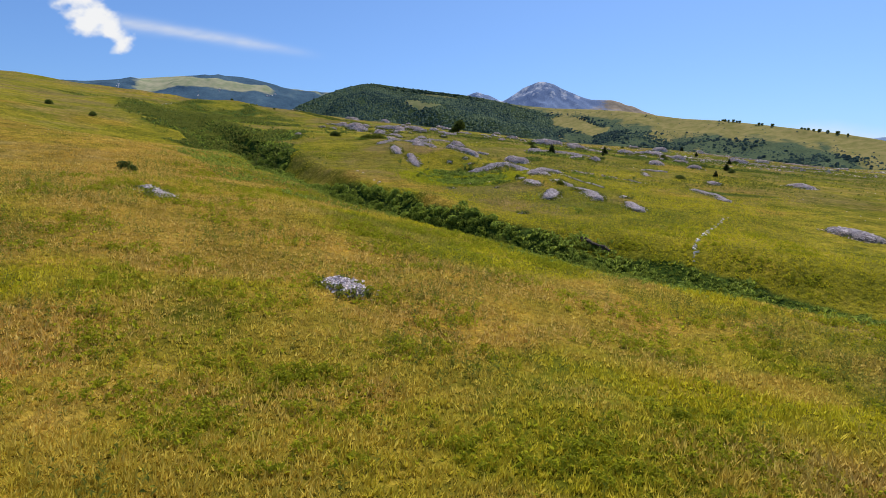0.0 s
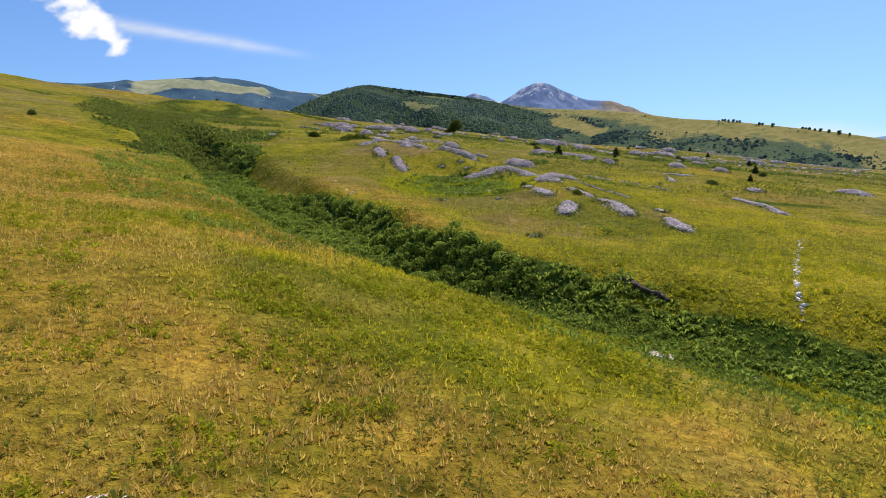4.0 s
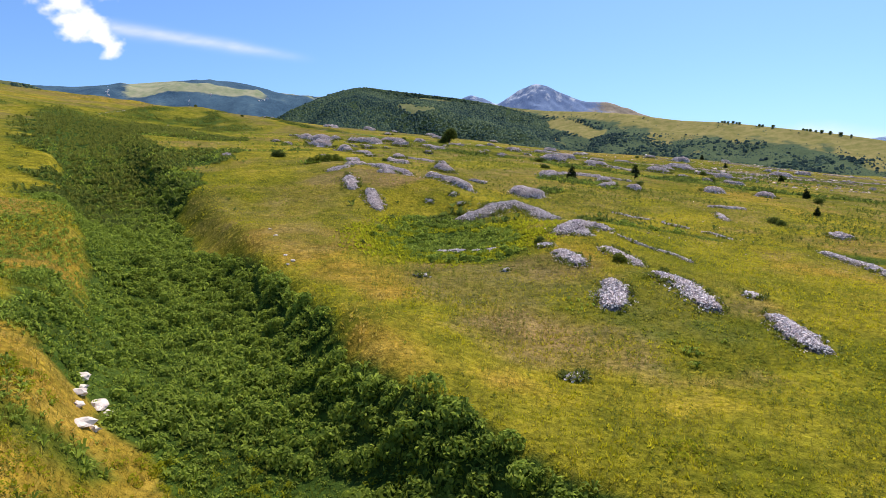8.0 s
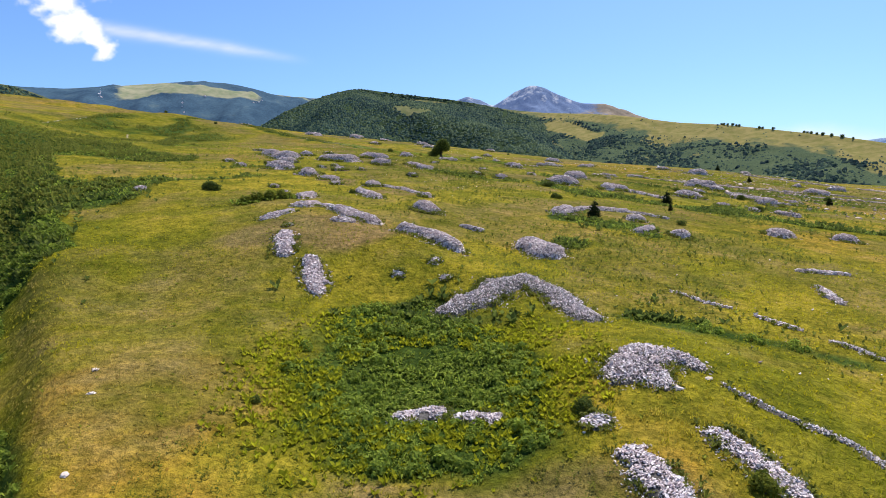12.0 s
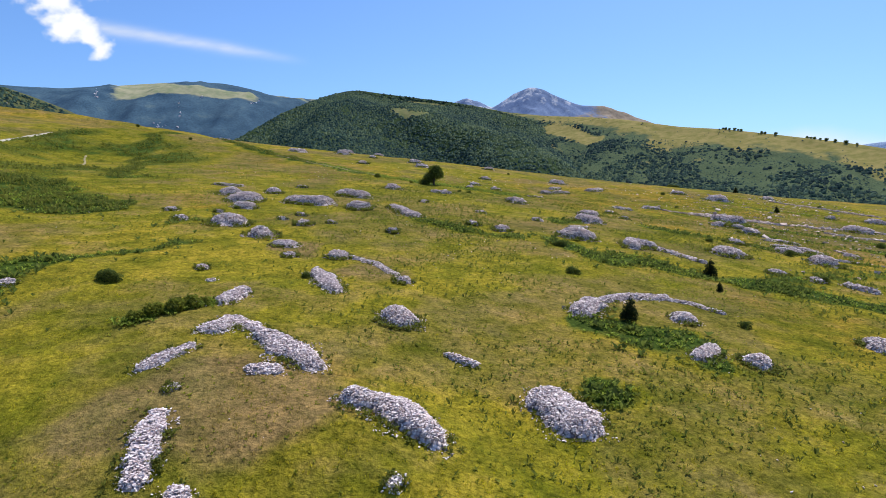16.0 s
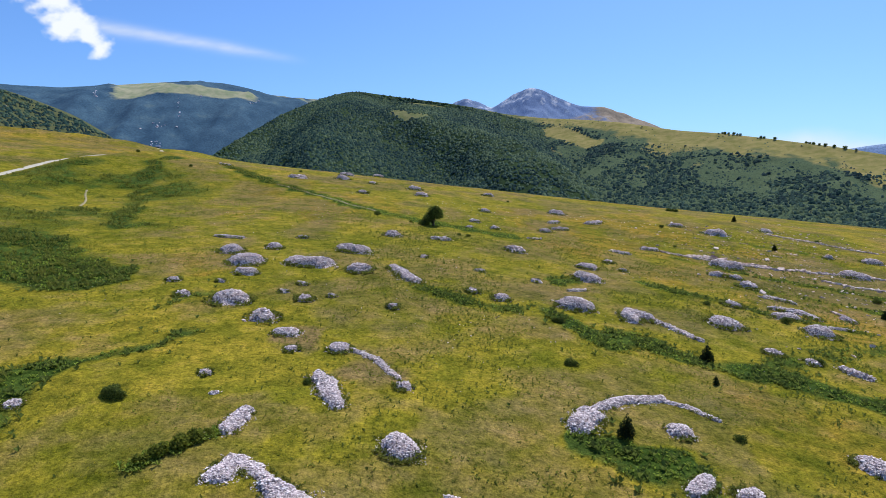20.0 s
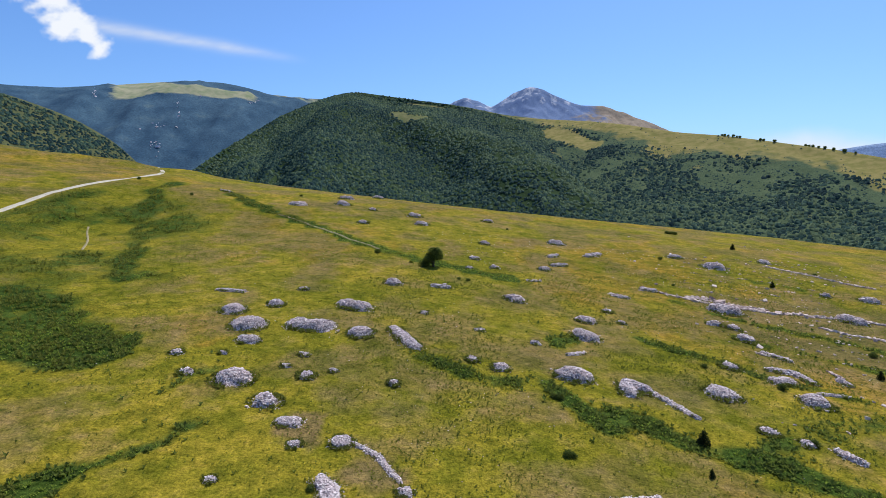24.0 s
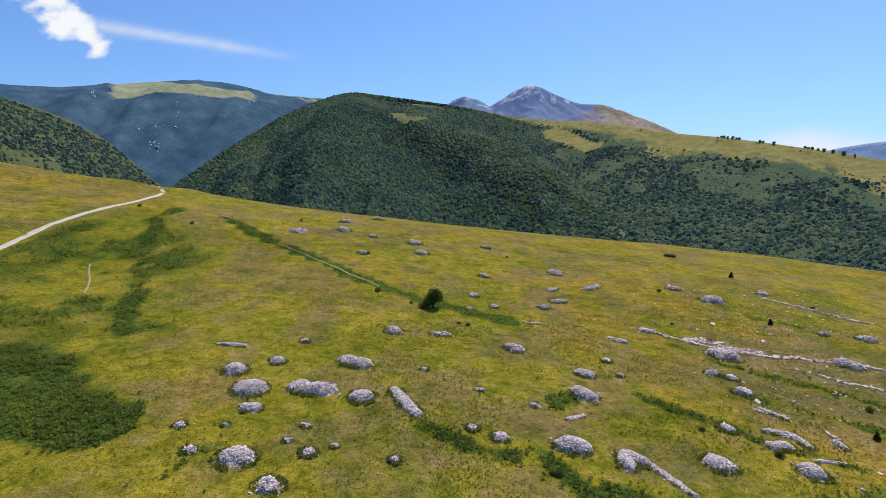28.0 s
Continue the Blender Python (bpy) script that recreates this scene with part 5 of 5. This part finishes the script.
for x, y, s in [(4.6, 291, 1.6), (-0.2, 296, 1.0), (20.6, 93.5, 0.7), (-19, 150.8, 1.2), (-18, 152, 1.5), (-16.7, 153.2, 1.7), (-15.6, 154.4, 1.5), (-14.8, 155.6, 1.0)]:
    planted(BRIGHT, x, y, x * 31, s, "bright bushes")

# trees along the skyline of the ridge
for k, (x, y, z, s) in enumerate([(795, 1829, 191.5, 3.6), (799, 1821, 190.5, 4.2), (804, 1812, 189, 3.4), (812, 1801, 187, 4.4), (818, 1793, 185, 3.2), (823, 1786, 183.5, 3.8), (857, 1743, 173, 4.4), (862, 1737, 172, 3.6), (876, 1712, 167, 4.6),
                                  (918, 1646, 152, 4.2), (922, 1637, 150.5, 3.6), (926, 1627, 148.5, 4.6), (931, 1613, 146, 3.4), (937, 1600, 143.5, 4.4), (946, 1580, 139.5, 4.2), (957, 1556, 134.5, 4.6), (968, 1533, 129, 3.0)]):
    t = copy_thing(LOW, pose(x, y, z - 1.0, 0, 0, k * 71))
    t.scale = (s, s, s * 1.25)
    tagged(t, "dark round tree on the skyline of the ridge", "tree", "trees on the ridge")


# ================= bracken and weeds in the hollows =================
def frond_plant(seed, fronds=7, rise=0.75):
    """Arching leafy fronds from one root."""
    rng = random.Random(seed)
    v, f = [], []
    for k in range(fronds):
        a = k * 2 * math.pi / fronds + rng.uniform(-0.4, 0.4)
        out, up, wide = rng.uniform(0.45, 0.75), rise * rng.uniform(0.7, 1.25), rng.uniform(0.085, 0.14)
        c, s, b = math.cos(a), math.sin(a), len(v)
        for r, z, w in ((0.05, 0.2, 0.35), (0.55, 0.9, 1.0), (1.05, 0.75, 0.12)):
            for side in (-1, 1):
                v.append((c * r * out - s * side * wide * w, s * r * out + c * side * wide * w, z * up - 0.03 * abs(side)))
        f += [(b + 2 * i, b + 2 * i + 1, b + 2 * i + 3, b + 2 * i + 2) for i in range(2)]
    return v, f


FRONDS = [frond_plant(k, 6, 0.55 + 0.1 * k) for k in range(4)]


def off_heaps(x, y, share=0.8):
    """Which points lie clear of the stone heaps."""
    ok = np.ones(len(x), bool)
    for line, radius in PILE_FOOTS:
        px, py = line[0]
        near = (np.abs(x - px) < 16) & (np.abs(y - py) < 16)
        if near.any():
            i = np.nonzero(near)[0]
            d, _ = line_distance(x[i], y[i], line)
            ok[i[d < radius * share]] = False
    return ok


def thicket(name, x, y, size, mat, seed, label, shapes=None):
    rng = np.random.default_rng(seed)
    z = height(x, y) - 0.05
    pairs = []
    shapes = shapes or FRONDS
    m = len(shapes)
    for k, shape in enumerate(shapes):
        p = np.stack([x[k::m], y[k::m], z[k::m]], -1)
        s = size[k::m, None] * rng.uniform(0.75, 1.3, (len(p), 3))
        pairs.append(scatter(shape, p, rng.uniform(0, 6.28, len(p)), s, rng.normal(0, 0.15, (len(p), 2))))
    return tagged(new(name, mesh_of(name, *merged(*pairs), mat)), label, "undergrowth", kind="stuff")


def green_places(n, x0, x1, y0, y1, seed, least=0.45):
    rng = np.random.default_rng(seed)
    x, y = rng.uniform(x0, x1, n), rng.uniform(y0, y1, n)
    lush = cover(x, y)[2]
    ok = rng.random(n) < smooth(least, 0.85, lush + (fbm(x, y, 3, seed) - 0.5) * 0.5)
    return x[ok], y[ok]


x, y = green_places(72000, -46, 30, 38, 150, 1, 0.5)
open_spot = (fbm(x, y, 1.9, 98, 3) < 0.69) & off_heaps(x, y, 1.0)
x, y = x[open_spot], y[open_spot]
thicket("ravine_bracken", x, y, 0.15 + 0.85 * fbm(x, y, 3.2, 91, 4) ** 1.9, FERN, 2, "dense dark green bracken and nettles filling the ravine")
x, y = green_places(30000, -165, -40, 120, 400, 3)
thicket("slope_bracken", x, y, 0.62 + 0.5 * fbm(x, y, 6, 92), TUSSOCK, 4, "dark green bracken patches on the slope")
x, y = green_places(56000, -70, 140, 138, 345, 5, 0.35)
thicket("hollow_weeds", x, y, 0.28 + 0.45 * fbm(x, y, 6, 93), FERN, 6, "strips of green weeds along the hollows")
# heaped leafy growth, tallest against the far bank and round the hollow
rng = np.random.default_rng(24)
x, y = green_places(12000, -44, 30, 40, 140, 25, 0.55)
keep = (rng.random(len(x)) < 0.30 + 0.45 * smooth(0.45, 0.6, fbm(x, y, 4.5, 99, 3))) & ((x < 8) | (y > 75) | (within(x + 0.9, y + 1.5, BANKS) > 0)) & off_heaps(x, y, 1.5) & (line_distance(x, y, lip)[0] > 1.5)
x, y = x[keep], y[keep]
inside = within(x, y, BANKS)
shady = smooth(0, 3, inside - within(x + 2.0, y + 3.0, BANKS)) * (inside > -1)
r = rng.uniform(0.28, 0.6, len(x)) * (0.8 + 0.35 * shady) * (1 - 0.4 * smooth(5, 12, x) * (y < 75))
centre = np.stack([x, y, height(x, y) + r * 0.25], -1)
mounds = mesh_of("ravine_growth", *leaves(centre, np.stack([r, r, r * rng.uniform(0.7, 1.25, len(x))], -1), 165000, 0.115, 26, 0.8), FERN)
tagged(new("ravine_growth", mounds), "heaped dark leafy nettles and brambles crowding the ravine", "undergrowth", kind="stuff")
# looser weeds on the near bank of the ravine
rng = np.random.default_rng(14)
x, y = rng.uniform(-40, 30, 38000), rng.uniform(30, 110, 38000)
far_in = within(x, y, BANKS)
near_side = within(x - 3, y - 5, BANKS) < within(x + 3, y + 5, BANKS)
ok = (far_in < 0.5) & (far_in > -12) & near_side & (rng.random(38000) < smooth(0.42, 0.58, fbm(x, y, 5, 96, 4) + 0.10 * smooth(-9, 0, far_in)) * 0.9)
x, y = x[ok], y[ok]
thicket("bank_weeds", x, y, 0.14 + 0.34 * fbm(x, y, 4, 97), FERN, 18, "green weeds and young bracken on the bank of the ravine")
# a bank of tall green weeds by the heaps
q = rng.random(330)
x, y = -19.6 + 5.4 * q + rng.normal(0, 0.45, 330), 150.0 + 6.4 * q + rng.normal(0, 0.5, 330)
thicket("tall_weeds", x, y, 0.3 + 0.45 * rng.random(330), FERN, 38, "tall green weeds growing in a bank beside the stone heaps")
# a fringe along the bare lip
q = rng.random(150) * 6
x, y = np.interp(q, range(7), lip[:, 0]) + rng.normal(0.1, 0.45, 150), np.interp(q, range(7), lip[:, 1]) + rng.normal(0.1, 0.45, 150)
thicket("lip_weeds", x, y, np.full(150, 0.4), FERN, 28, "weeds hanging over the bare lip of the ravine")
# weeds round the feet of the heaps
xs, ys = [], []
rng = np.random.default_rng(12)
for line, radius in PILE_FOOTS:
    n = int((8 if radius < 0.7 else 24) + (85 * radius * (1 if radius > 1 else 0.5)) * (1 if len(line) < 3 else 1.8))
    k = np.interp(rng.random(n) * (len(line) - 1), range(len(line)), range(len(line)))
    a = rng.uniform(0, 6.28, n)
    p = np.stack([np.interp(k, range(len(line)), [q[0] for q in line]), np.interp(k, range(len(line)), [q[1] for q in line])], -1) + np.stack([np.cos(a), np.sin(a)], -1) * (radius * rng.uniform(0.7, 1.55, (n, 1)))
    keep = line_distance(p[:, 0], p[:, 1], line)[0] > radius * rng.uniform(0.4, 0.9, n)
    keep &= fbm(p[:, 0], p[:, 1], 2.5, 14) > 0.37
    xs.append(p[keep, 0])
    ys.append(p[keep, 1])
x, y = np.concatenate(xs), np.concatenate(ys)
thicket("heap_weeds", x, y, (0.25 + 0.45 * fbm(x, y, 4, 94)) * (0.9 + 0.5 * smooth(140, 220, y)), TUSSOCK, 8, "green weeds growing round the stone heaps")


def stalk_plant(seed):
    """An upright weed: a stem with short leaves set round it."""
    rng = random.Random(seed)
    v, f = [(-0.015, 0, 0), (0.015, 0, 0), (0.0, 0.0, 1.0)], [(0, 1, 2)]
    for k in range(7):
        a, z = k * 2.4, 0.12 + 0.12 * k
        r = 0.26 * (1.05 - z) + 0.06
        b = len(v)
        v += [(0, 0, z), (r * math.cos(a - 0.35) * 0.6, r * math.sin(a - 0.35) * 0.6, z + 0.10), (r * math.cos(a), r * math.sin(a), z + 0.12 * rng.uniform(0.4, 1.4)), (r * math.cos(a + 0.35) * 0.6, r * math.sin(a + 0.35) * 0.6, z + 0.08)]
        f += [(b, b + 1, b + 2), (b, b + 2, b + 3)]
    return v, f


STALKS = [stalk_plant(k) for k in range(3)]
rng = np.random.default_rng(31)
n = 32000
x, y = rng.uniform(-34, 36, n), 10 + 90 * rng.random(n) ** 1.3
patch = fbm(x, y, 5.5, 71, 3)
dry, heath, lush = cover(x, y)
ok = (np.abs(x) < 8 + 0.75 * y) & (rng.random(n) < smooth(0.48, 0.68, patch) * 0.9 + 0.03)
x, y = x[ok], y[ok]
thicket("meadow_weeds", x, y, 0.28 + 0.42 * rng.random(len(x)), WEED, 9, "upright dark weeds standing in the grass", STALKS)


# tufts of weeds all over the open slope
def clump_plant(seed):
    rng = random.Random(seed)
    v, f = [], []
    for k in range(5):
        a, lean, tall, w = k * 1.26 + rng.uniform(-0.4, 0.4), rng.uniform(0.3, 0.9), rng.uniform(0.5, 1.0), rng.uniform(0.16, 0.3)
        c, s, b = math.cos(a), math.sin(a), len(v)
        v += [(0, 0, 0), (c * lean * 0.6 - s * w, s * lean * 0.6 + c * w, tall * 0.7), (c * lean, s * lean, tall), (c * lean * 0.6 + s * w, s * lean * 0.6 - c * w, tall * 0.7)]
        f.append((b, b + 1, b + 2, b + 3))
    return v, f


CLUMPS = [clump_plant(k) for k in range(4)]
rng = np.random.default_rng(51)
n = 82000
y = 70 + 250 * rng.random(n) ** 1.1
x = rng.uniform(-1, 1, n) * (25 + 0.5 * (y - 60)) + 8
patch = 0.55 * fbm(x, y, 9, 73, 3) + 0.45 * fbm(x, y, 26, 74, 3)
ok = rng.random(n) < smooth(0.47, 0.62, patch) * 0.5 + 0.04
x, y = x[ok], y[ok]
thicket("slope_weeds", x, y, 0.08 + 0.15 * rng.random(len(x)) + np.maximum(y - 120, 0) * 0.001, THISTLE, 19, "tufts of dark weeds and thistles all over the slope", CLUMPS)
# low green tussocks in broad patches and along the terraces
SMALL_CLUMPS = [(v[:12], f[:3]) for v, f in CLUMPS]
rng = np.random.default_rng(83)
n = 150000
x, y = rng.uniform(-70, 170, n), 102 + 248 * rng.random(n) ** 1.35
zone = smooth(-25, 25, x + (y - 200) * 0.2) * smooth(350, 290, y) * (0.55 * smooth(104, 125, y) + 0.45 * smooth(148, 185, y))
lines = np.abs((((y + 0.36 * x + (fbm(x, y, 40, 61) - 0.5) * 16) / 8.5 + 0.18) % 1.0) - 0.5) * 2
patch = smooth(0.47, 0.60, fbm(x, y, 15, 84, 4)) * 0.9 + 0.5 * smooth(0.4, 0.15, lines) * smooth(50, 80, x) * smooth(0.38, 0.55, fbm(x, y, 24, 85))
ok = rng.random(n) < zone * patch + 0.05 * smooth(150, 190, y)
x, y = x[ok], y[ok]
thicket("slope_tussocks", x, y, 0.16 + 0.30 * rng.random(len(x)), TUSSOCK, 86, "low green tussocks and bracken in patches over the slope", SMALL_CLUMPS)

# dark leafy clumps where the slope is lush, thinning out round it
rng = np.random.default_rng(91)
n = 60000
x, y = rng.uniform(-60, 140, n), 118 + 150 * rng.random(n) ** 1.3
_, _, lush = cover(x, y)
_, _, beside = cover(x + rng.normal(0, 3.5, n), y + rng.normal(0, 3.5, n))
ok = rng.random(n) < (0.85 * smooth(0.25, 0.7, lush) + 0.22 * smooth(0.3, 0.7, beside)) * smooth(0.36, 0.52, fbm(x, y, 3.2, 92, 3))
ok &= off_heaps(x, y, 1.0)
x, y = x[ok], y[ok]
thicket("terrace_bracken", x, y, 0.30 + 0.55 * rng.random(len(x)) ** 1.4, SHRUB, 93, "dark green bracken in clumps along the terraces", CLUMPS)

# thin upright weeds all over the middle meadow
def sprig(seed):
    """A short stalk with a few narrow leaves."""
    rng = random.Random(seed)
    v, f = [(-0.03, 0, 0), (0.03, 0, 0), (0.02, 0.02, 1.0)], [(0, 1, 2)]
    for k in range(4):
        a, z, b = k * 2.0 + rng.uniform(-0.5, 0.5), 0.15 + 0.18 * k, len(v)
        r = 0.34 - 0.05 * k
        v += [(0, 0, z), (r * math.cos(a - 0.3) * 0.6, r * math.sin(a - 0.3) * 0.6, z + 0.14), (r * math.cos(a), r * math.sin(a), z + rng.uniform(0.1, 0.3))]
        f.append((b, b + 1, b + 2))
    return v, f


SPRIGS = [sprig(k) for k in range(4)]
rng = np.random.default_rng(64)
n = 62000
y = 62 + 105 * rng.random(n)
x = rng.uniform(-1, 1, n) * (26 + 0.42 * (y - 60)) + 9
ok = (rng.random(n) < 0.25 + 0.75 * smooth(0.4, 0.6, fbm(x, y, 8, 65, 4))) & off_heaps(x, y) & (cover(x, y)[2] < 0.7)
x, y = x[ok], y[ok]
thicket("middle_weeds", x, y, 0.20 + 0.26 * rng.random(len(x)), OLIVE, 66, "thin upright olive weeds standing in the meadow grass", SPRIGS)
a, d = rng.uniform(0, 6.28, 5200), rng.uniform(5, 13, 5200)
x, y = 3.8 + d * np.cos(a), 109 + d * 1.15 * np.sin(a)
ok = off_heaps(x, y, 1.0) & (rng.random(5200) < smooth(13, 8, d) * smooth(0.35, 0.5, fbm(x, y, 4, 67)))
thicket("rim_weeds", x[ok], y[ok], 0.16 + 0.26 * rng.random(ok.sum()), HERB, 68, "bright green weeds round the rim of the hollow", CLUMPS)

# leafy herbs in loose patches through the near meadow and beside its cairns
rng = np.random.default_rng(57)
px, py = rng.uniform(-30, 34, 420), 8 + 62 * rng.random(420) ** 1.2
ok = (np.abs(px) < 9 + 0.72 * py) & (rng.random(420) < smooth(0.38, 0.6, fbm(px, py, 11, 58)) + 0.06)
HERBS = [(-7.9, 15.8), (-6.6, 15.9), (-6.0, 13.8), (-6.1, 18.5), (-3.8, 18.4), (-11.2, 18.8), (-2.0, 15.4), (-1.5, 20.2), (4.6, 14.7), (5.5, 14.1), (7.5, 15.7), (7.9, 14.3), (7.3, 17.0), (2.8, 13.7), (1.6, 14.7), (-5.8, 44.2), (-5.9, 41.6), (2.6, 43.4), (5.7, 41.8), (7.5, 41.4), (8.1, 39.9), (10.0, 52.6), (0.4, 46.6), (-3.1, 46.1), (-4.0, 37.2), (-2.8, 41.2)]
CAIRN_HERBS = [(-6.3, 27.6), (-5.9, 28.2), (-5.4, 28.9), (-3.1, 26.6), (-3.4, 27.3), (-23.6, 47.6), (-22.9, 48.2), (-18.6, 43.8)]
px, py = (np.r_[(px if k == 0 else py)[ok], [p[k] for p in HERBS for _ in range(3)] + rng.normal(0, 0.7, 3 * len(HERBS)), [p[k] for p in CAIRN_HERBS]] for k in (0, 1))
owner = rng.integers(0, len(px), 26 * len(px))
x, y = px[owner] + rng.normal(0, 0.8, len(owner)), py[owner] + rng.normal(0, 0.55, len(owner))
thicket("meadow_herbs", x, y, 0.08 + 0.15 * rng.random(len(x)) ** 1.5, HERB, 59, "patches of leafy green herbs growing in the meadow", CLUMPS)
owner = rng.integers(0, len(px), 10 * len(px))
x, y = px[owner] + rng.normal(0, 0.7, len(owner)), py[owner] + rng.normal(0, 0.55, len(owner))
r = rng.uniform(0.10, 0.26, len(x))
tussocks = mesh_of("meadow_tussocks", *leaves(np.stack([x, y, height(x, y) + r * 0.3], -1), np.stack([r, r, r], -1), 34 * len(x), 0.05, 60, 0.75), HERB)
tagged(new("meadow_tussocks", tussocks), "rounded leafy green tussocks in the meadow grass", "undergrowth", kind="stuff")


# ================= grass =================
def tuft(seed, blades=5):
    """A tuft of upright blades, fanned out and bent one way."""
    rng = random.Random(seed)
    v, f = [], []
    for k in range(blades):
        a, o = rng.uniform(0, 6.28), rng.uniform(0.05, 0.55)
        lean, tall, w = rng.uniform(0.15, 0.6), rng.uniform(0.5, 1.15), rng.uniform(0.07, 0.14)
        c, s, b = math.cos(a), math.sin(a), len(v)
        t = rng.uniform(0, 6.28)
        bx, by = o * math.cos(t), o * math.sin(t)
        v += [(bx - s * w, by + c * w, 0), (bx + s * w, by - c * w, 0), (bx + c * lean + 0.25, by + s * lean - 0.1, tall)]
        f.append((b, b + 1, b + 2))
    return v, f


TUFTS = [tuft(k) for k in range(5)]


def lawn(name, x, y, size, seed, label):
    rng = np.random.default_rng(seed)
    z = height(x, y) - 0.02
    dry, heath, lush = cover(x, y)
    mark = np.clip((np.stack([dry, heath, lush], -1) + (fbm(x, y, 4, 81)[:, None] - 0.5) * 0.8 - 0.25) * 2.0, 0, 1)
    pairs, marks = [], []
    for k, shape in enumerate(TUFTS):
        p = np.stack([x[k::5], y[k::5], z[k::5]], -1)
        s = size[k::5, None] * rng.uniform(0.7, 1.3, (len(p), 3))
        pairs.append(scatter(shape, p, rng.uniform(0, 6.28, len(p)), s, rng.normal(0.1, 0.2, (len(p), 2))))
        marks.append(np.repeat(mark[k::5], len(shape[0]), 0))
    me = mesh_of(name, *merged(*pairs), GRASS)
    marks = np.concatenate(marks)
    for i, key in enumerate(("dry", "heath", "lush")):
        attribute(me, key, marks[:, i])
    return tagged(new(name, me), label, "grass", kind="stuff")


rng = np.random.default_rng(41)


n = 92000
y = 9 + 50 * rng.random(n) ** 1.75
x = rng.uniform(-1, 1, n) * (9 + 0.78 * y)
ok = off_heaps(x, y) & (rng.random(n) < smooth(60, 45, y))
lawn("near_grass", x[ok], y[ok], 0.10 + 0.17 * fbm(x[ok], y[ok], 6, 95) * rng.uniform(0.6, 1.5, ok.sum()), 42, "long yellow-green meadow grass mixed with dry stems")
n = 96000
y = 40 + 130 * rng.random(n) ** 1.25
q = rng.uniform(-1, 1, n)
x = q * (34 + 0.5 * (y - 40))
ok = off_heaps(x, y) & (rng.random(n) < smooth(40, 54, y) * smooth(170, 110, y) * smooth(1.0, 0.6, np.abs(q)))
lawn("middle_grass", x[ok], y[ok], 0.12 + 0.17 * fbm(x[ok], y[ok], 7, 96), 43, "long yellow-green meadow grass with ochre patches")


# ================= cloud =================
def cloud_material(name, strength):
    m = bpy.data.materials.new(name)
    m.use_nodes = True
    n, l = m.node_tree.nodes, m.node_tree.links
    n.remove(n["Principled BSDF"])
    e, t, x = n.new("ShaderNodeEmission"), n.new("ShaderNodeBsdfTransparent"), n.new("ShaderNodeMixShader")
    e.inputs["Color"].default_value, e.inputs["Strength"].default_value = (0.95, 0.97, 1.0, 1), strength
    l.new(attr(n, "veil"), x.inputs[0])
    l.new(t.outputs[0], x.inputs[1])
    l.new(e.outputs[0], x.inputs[2])
    l.new(x.outputs[0], n["Material Output"].inputs["Surface"])
    return m


def cloud(name, corner, right, down, nu, nv, veil, strength, label):
    """A thin sheet of cloud far off in the sky; veil(u, v) says how dense it is."""
    U, W = np.meshgrid(np.linspace(0, 1, nu), np.linspace(0, 1, nv))
    g = np.array(corner)[None, None] + U[..., None] * np.array(right) + W[..., None] * np.array(down)
    me = grid_mesh(name, g, cloud_material(name, strength))
    attribute(me, "veil", np.clip(veil(U, W), 0, 1))
    return tagged(new(name, me), label, "cloud", kind="structure")


def puff(u, v):
    d, s = line_distance(u, v, [(0.26, 0.0), (0.48, 0.4), (0.74, 0.80)])
    wide = 0.30 - 0.17 * s
    return smooth(0.55, 1.0, 1.25 - d / wide * 0.62 + (fbm(u * 10, v * 10, 2.2, 101, 5) - 0.5) * 1.5) * smooth(0.0, 0.05, u) * smooth(1.0, 0.95, v)


def streak(u, v):
    line = v - 0.12 - 0.60 * u
    return 0.55 * np.exp(-(line / (0.075 - 0.03 * u + 0.03 * fbm(u * 10, v * 10, 1.5, 103))) ** 2) * smooth(0.0, 0.08, u) * smooth(1.0, 0.5, u) * (0.55 + 0.6 * fbm(u * 30, v * 30, 2, 104, 4))


cloud("cloud", (-2555, 4003, 1293), (652, 323, 105), (-90, 79, -543), 150, 100, puff, 1.05, "small ragged white cumulus cloud in the blue sky")
cloud("cirrus", (-2204, 4257, 1132), (1427, 454, 119), (-60, 67, -430), 160, 60, streak, 0.95, "thin white streak of cirrus cloud")



def bank(u, v):
    return 0.75 * smooth(0.0, 0.35, u) * smooth(1.0, 0.75, u) * smooth(0.25, 0.75, v + 0.35 * (fbm(u * 10, v * 4, 2.0, 107, 4) - 0.5) - 0.15 * np.abs(u - 0.45))


cloud("cloud_bank", (2150, 5000, 640), (1700, 0, 0), (0, 0, -420), 90, 40, bank, 0.98, "soft white bank of cloud low behind the ridge")
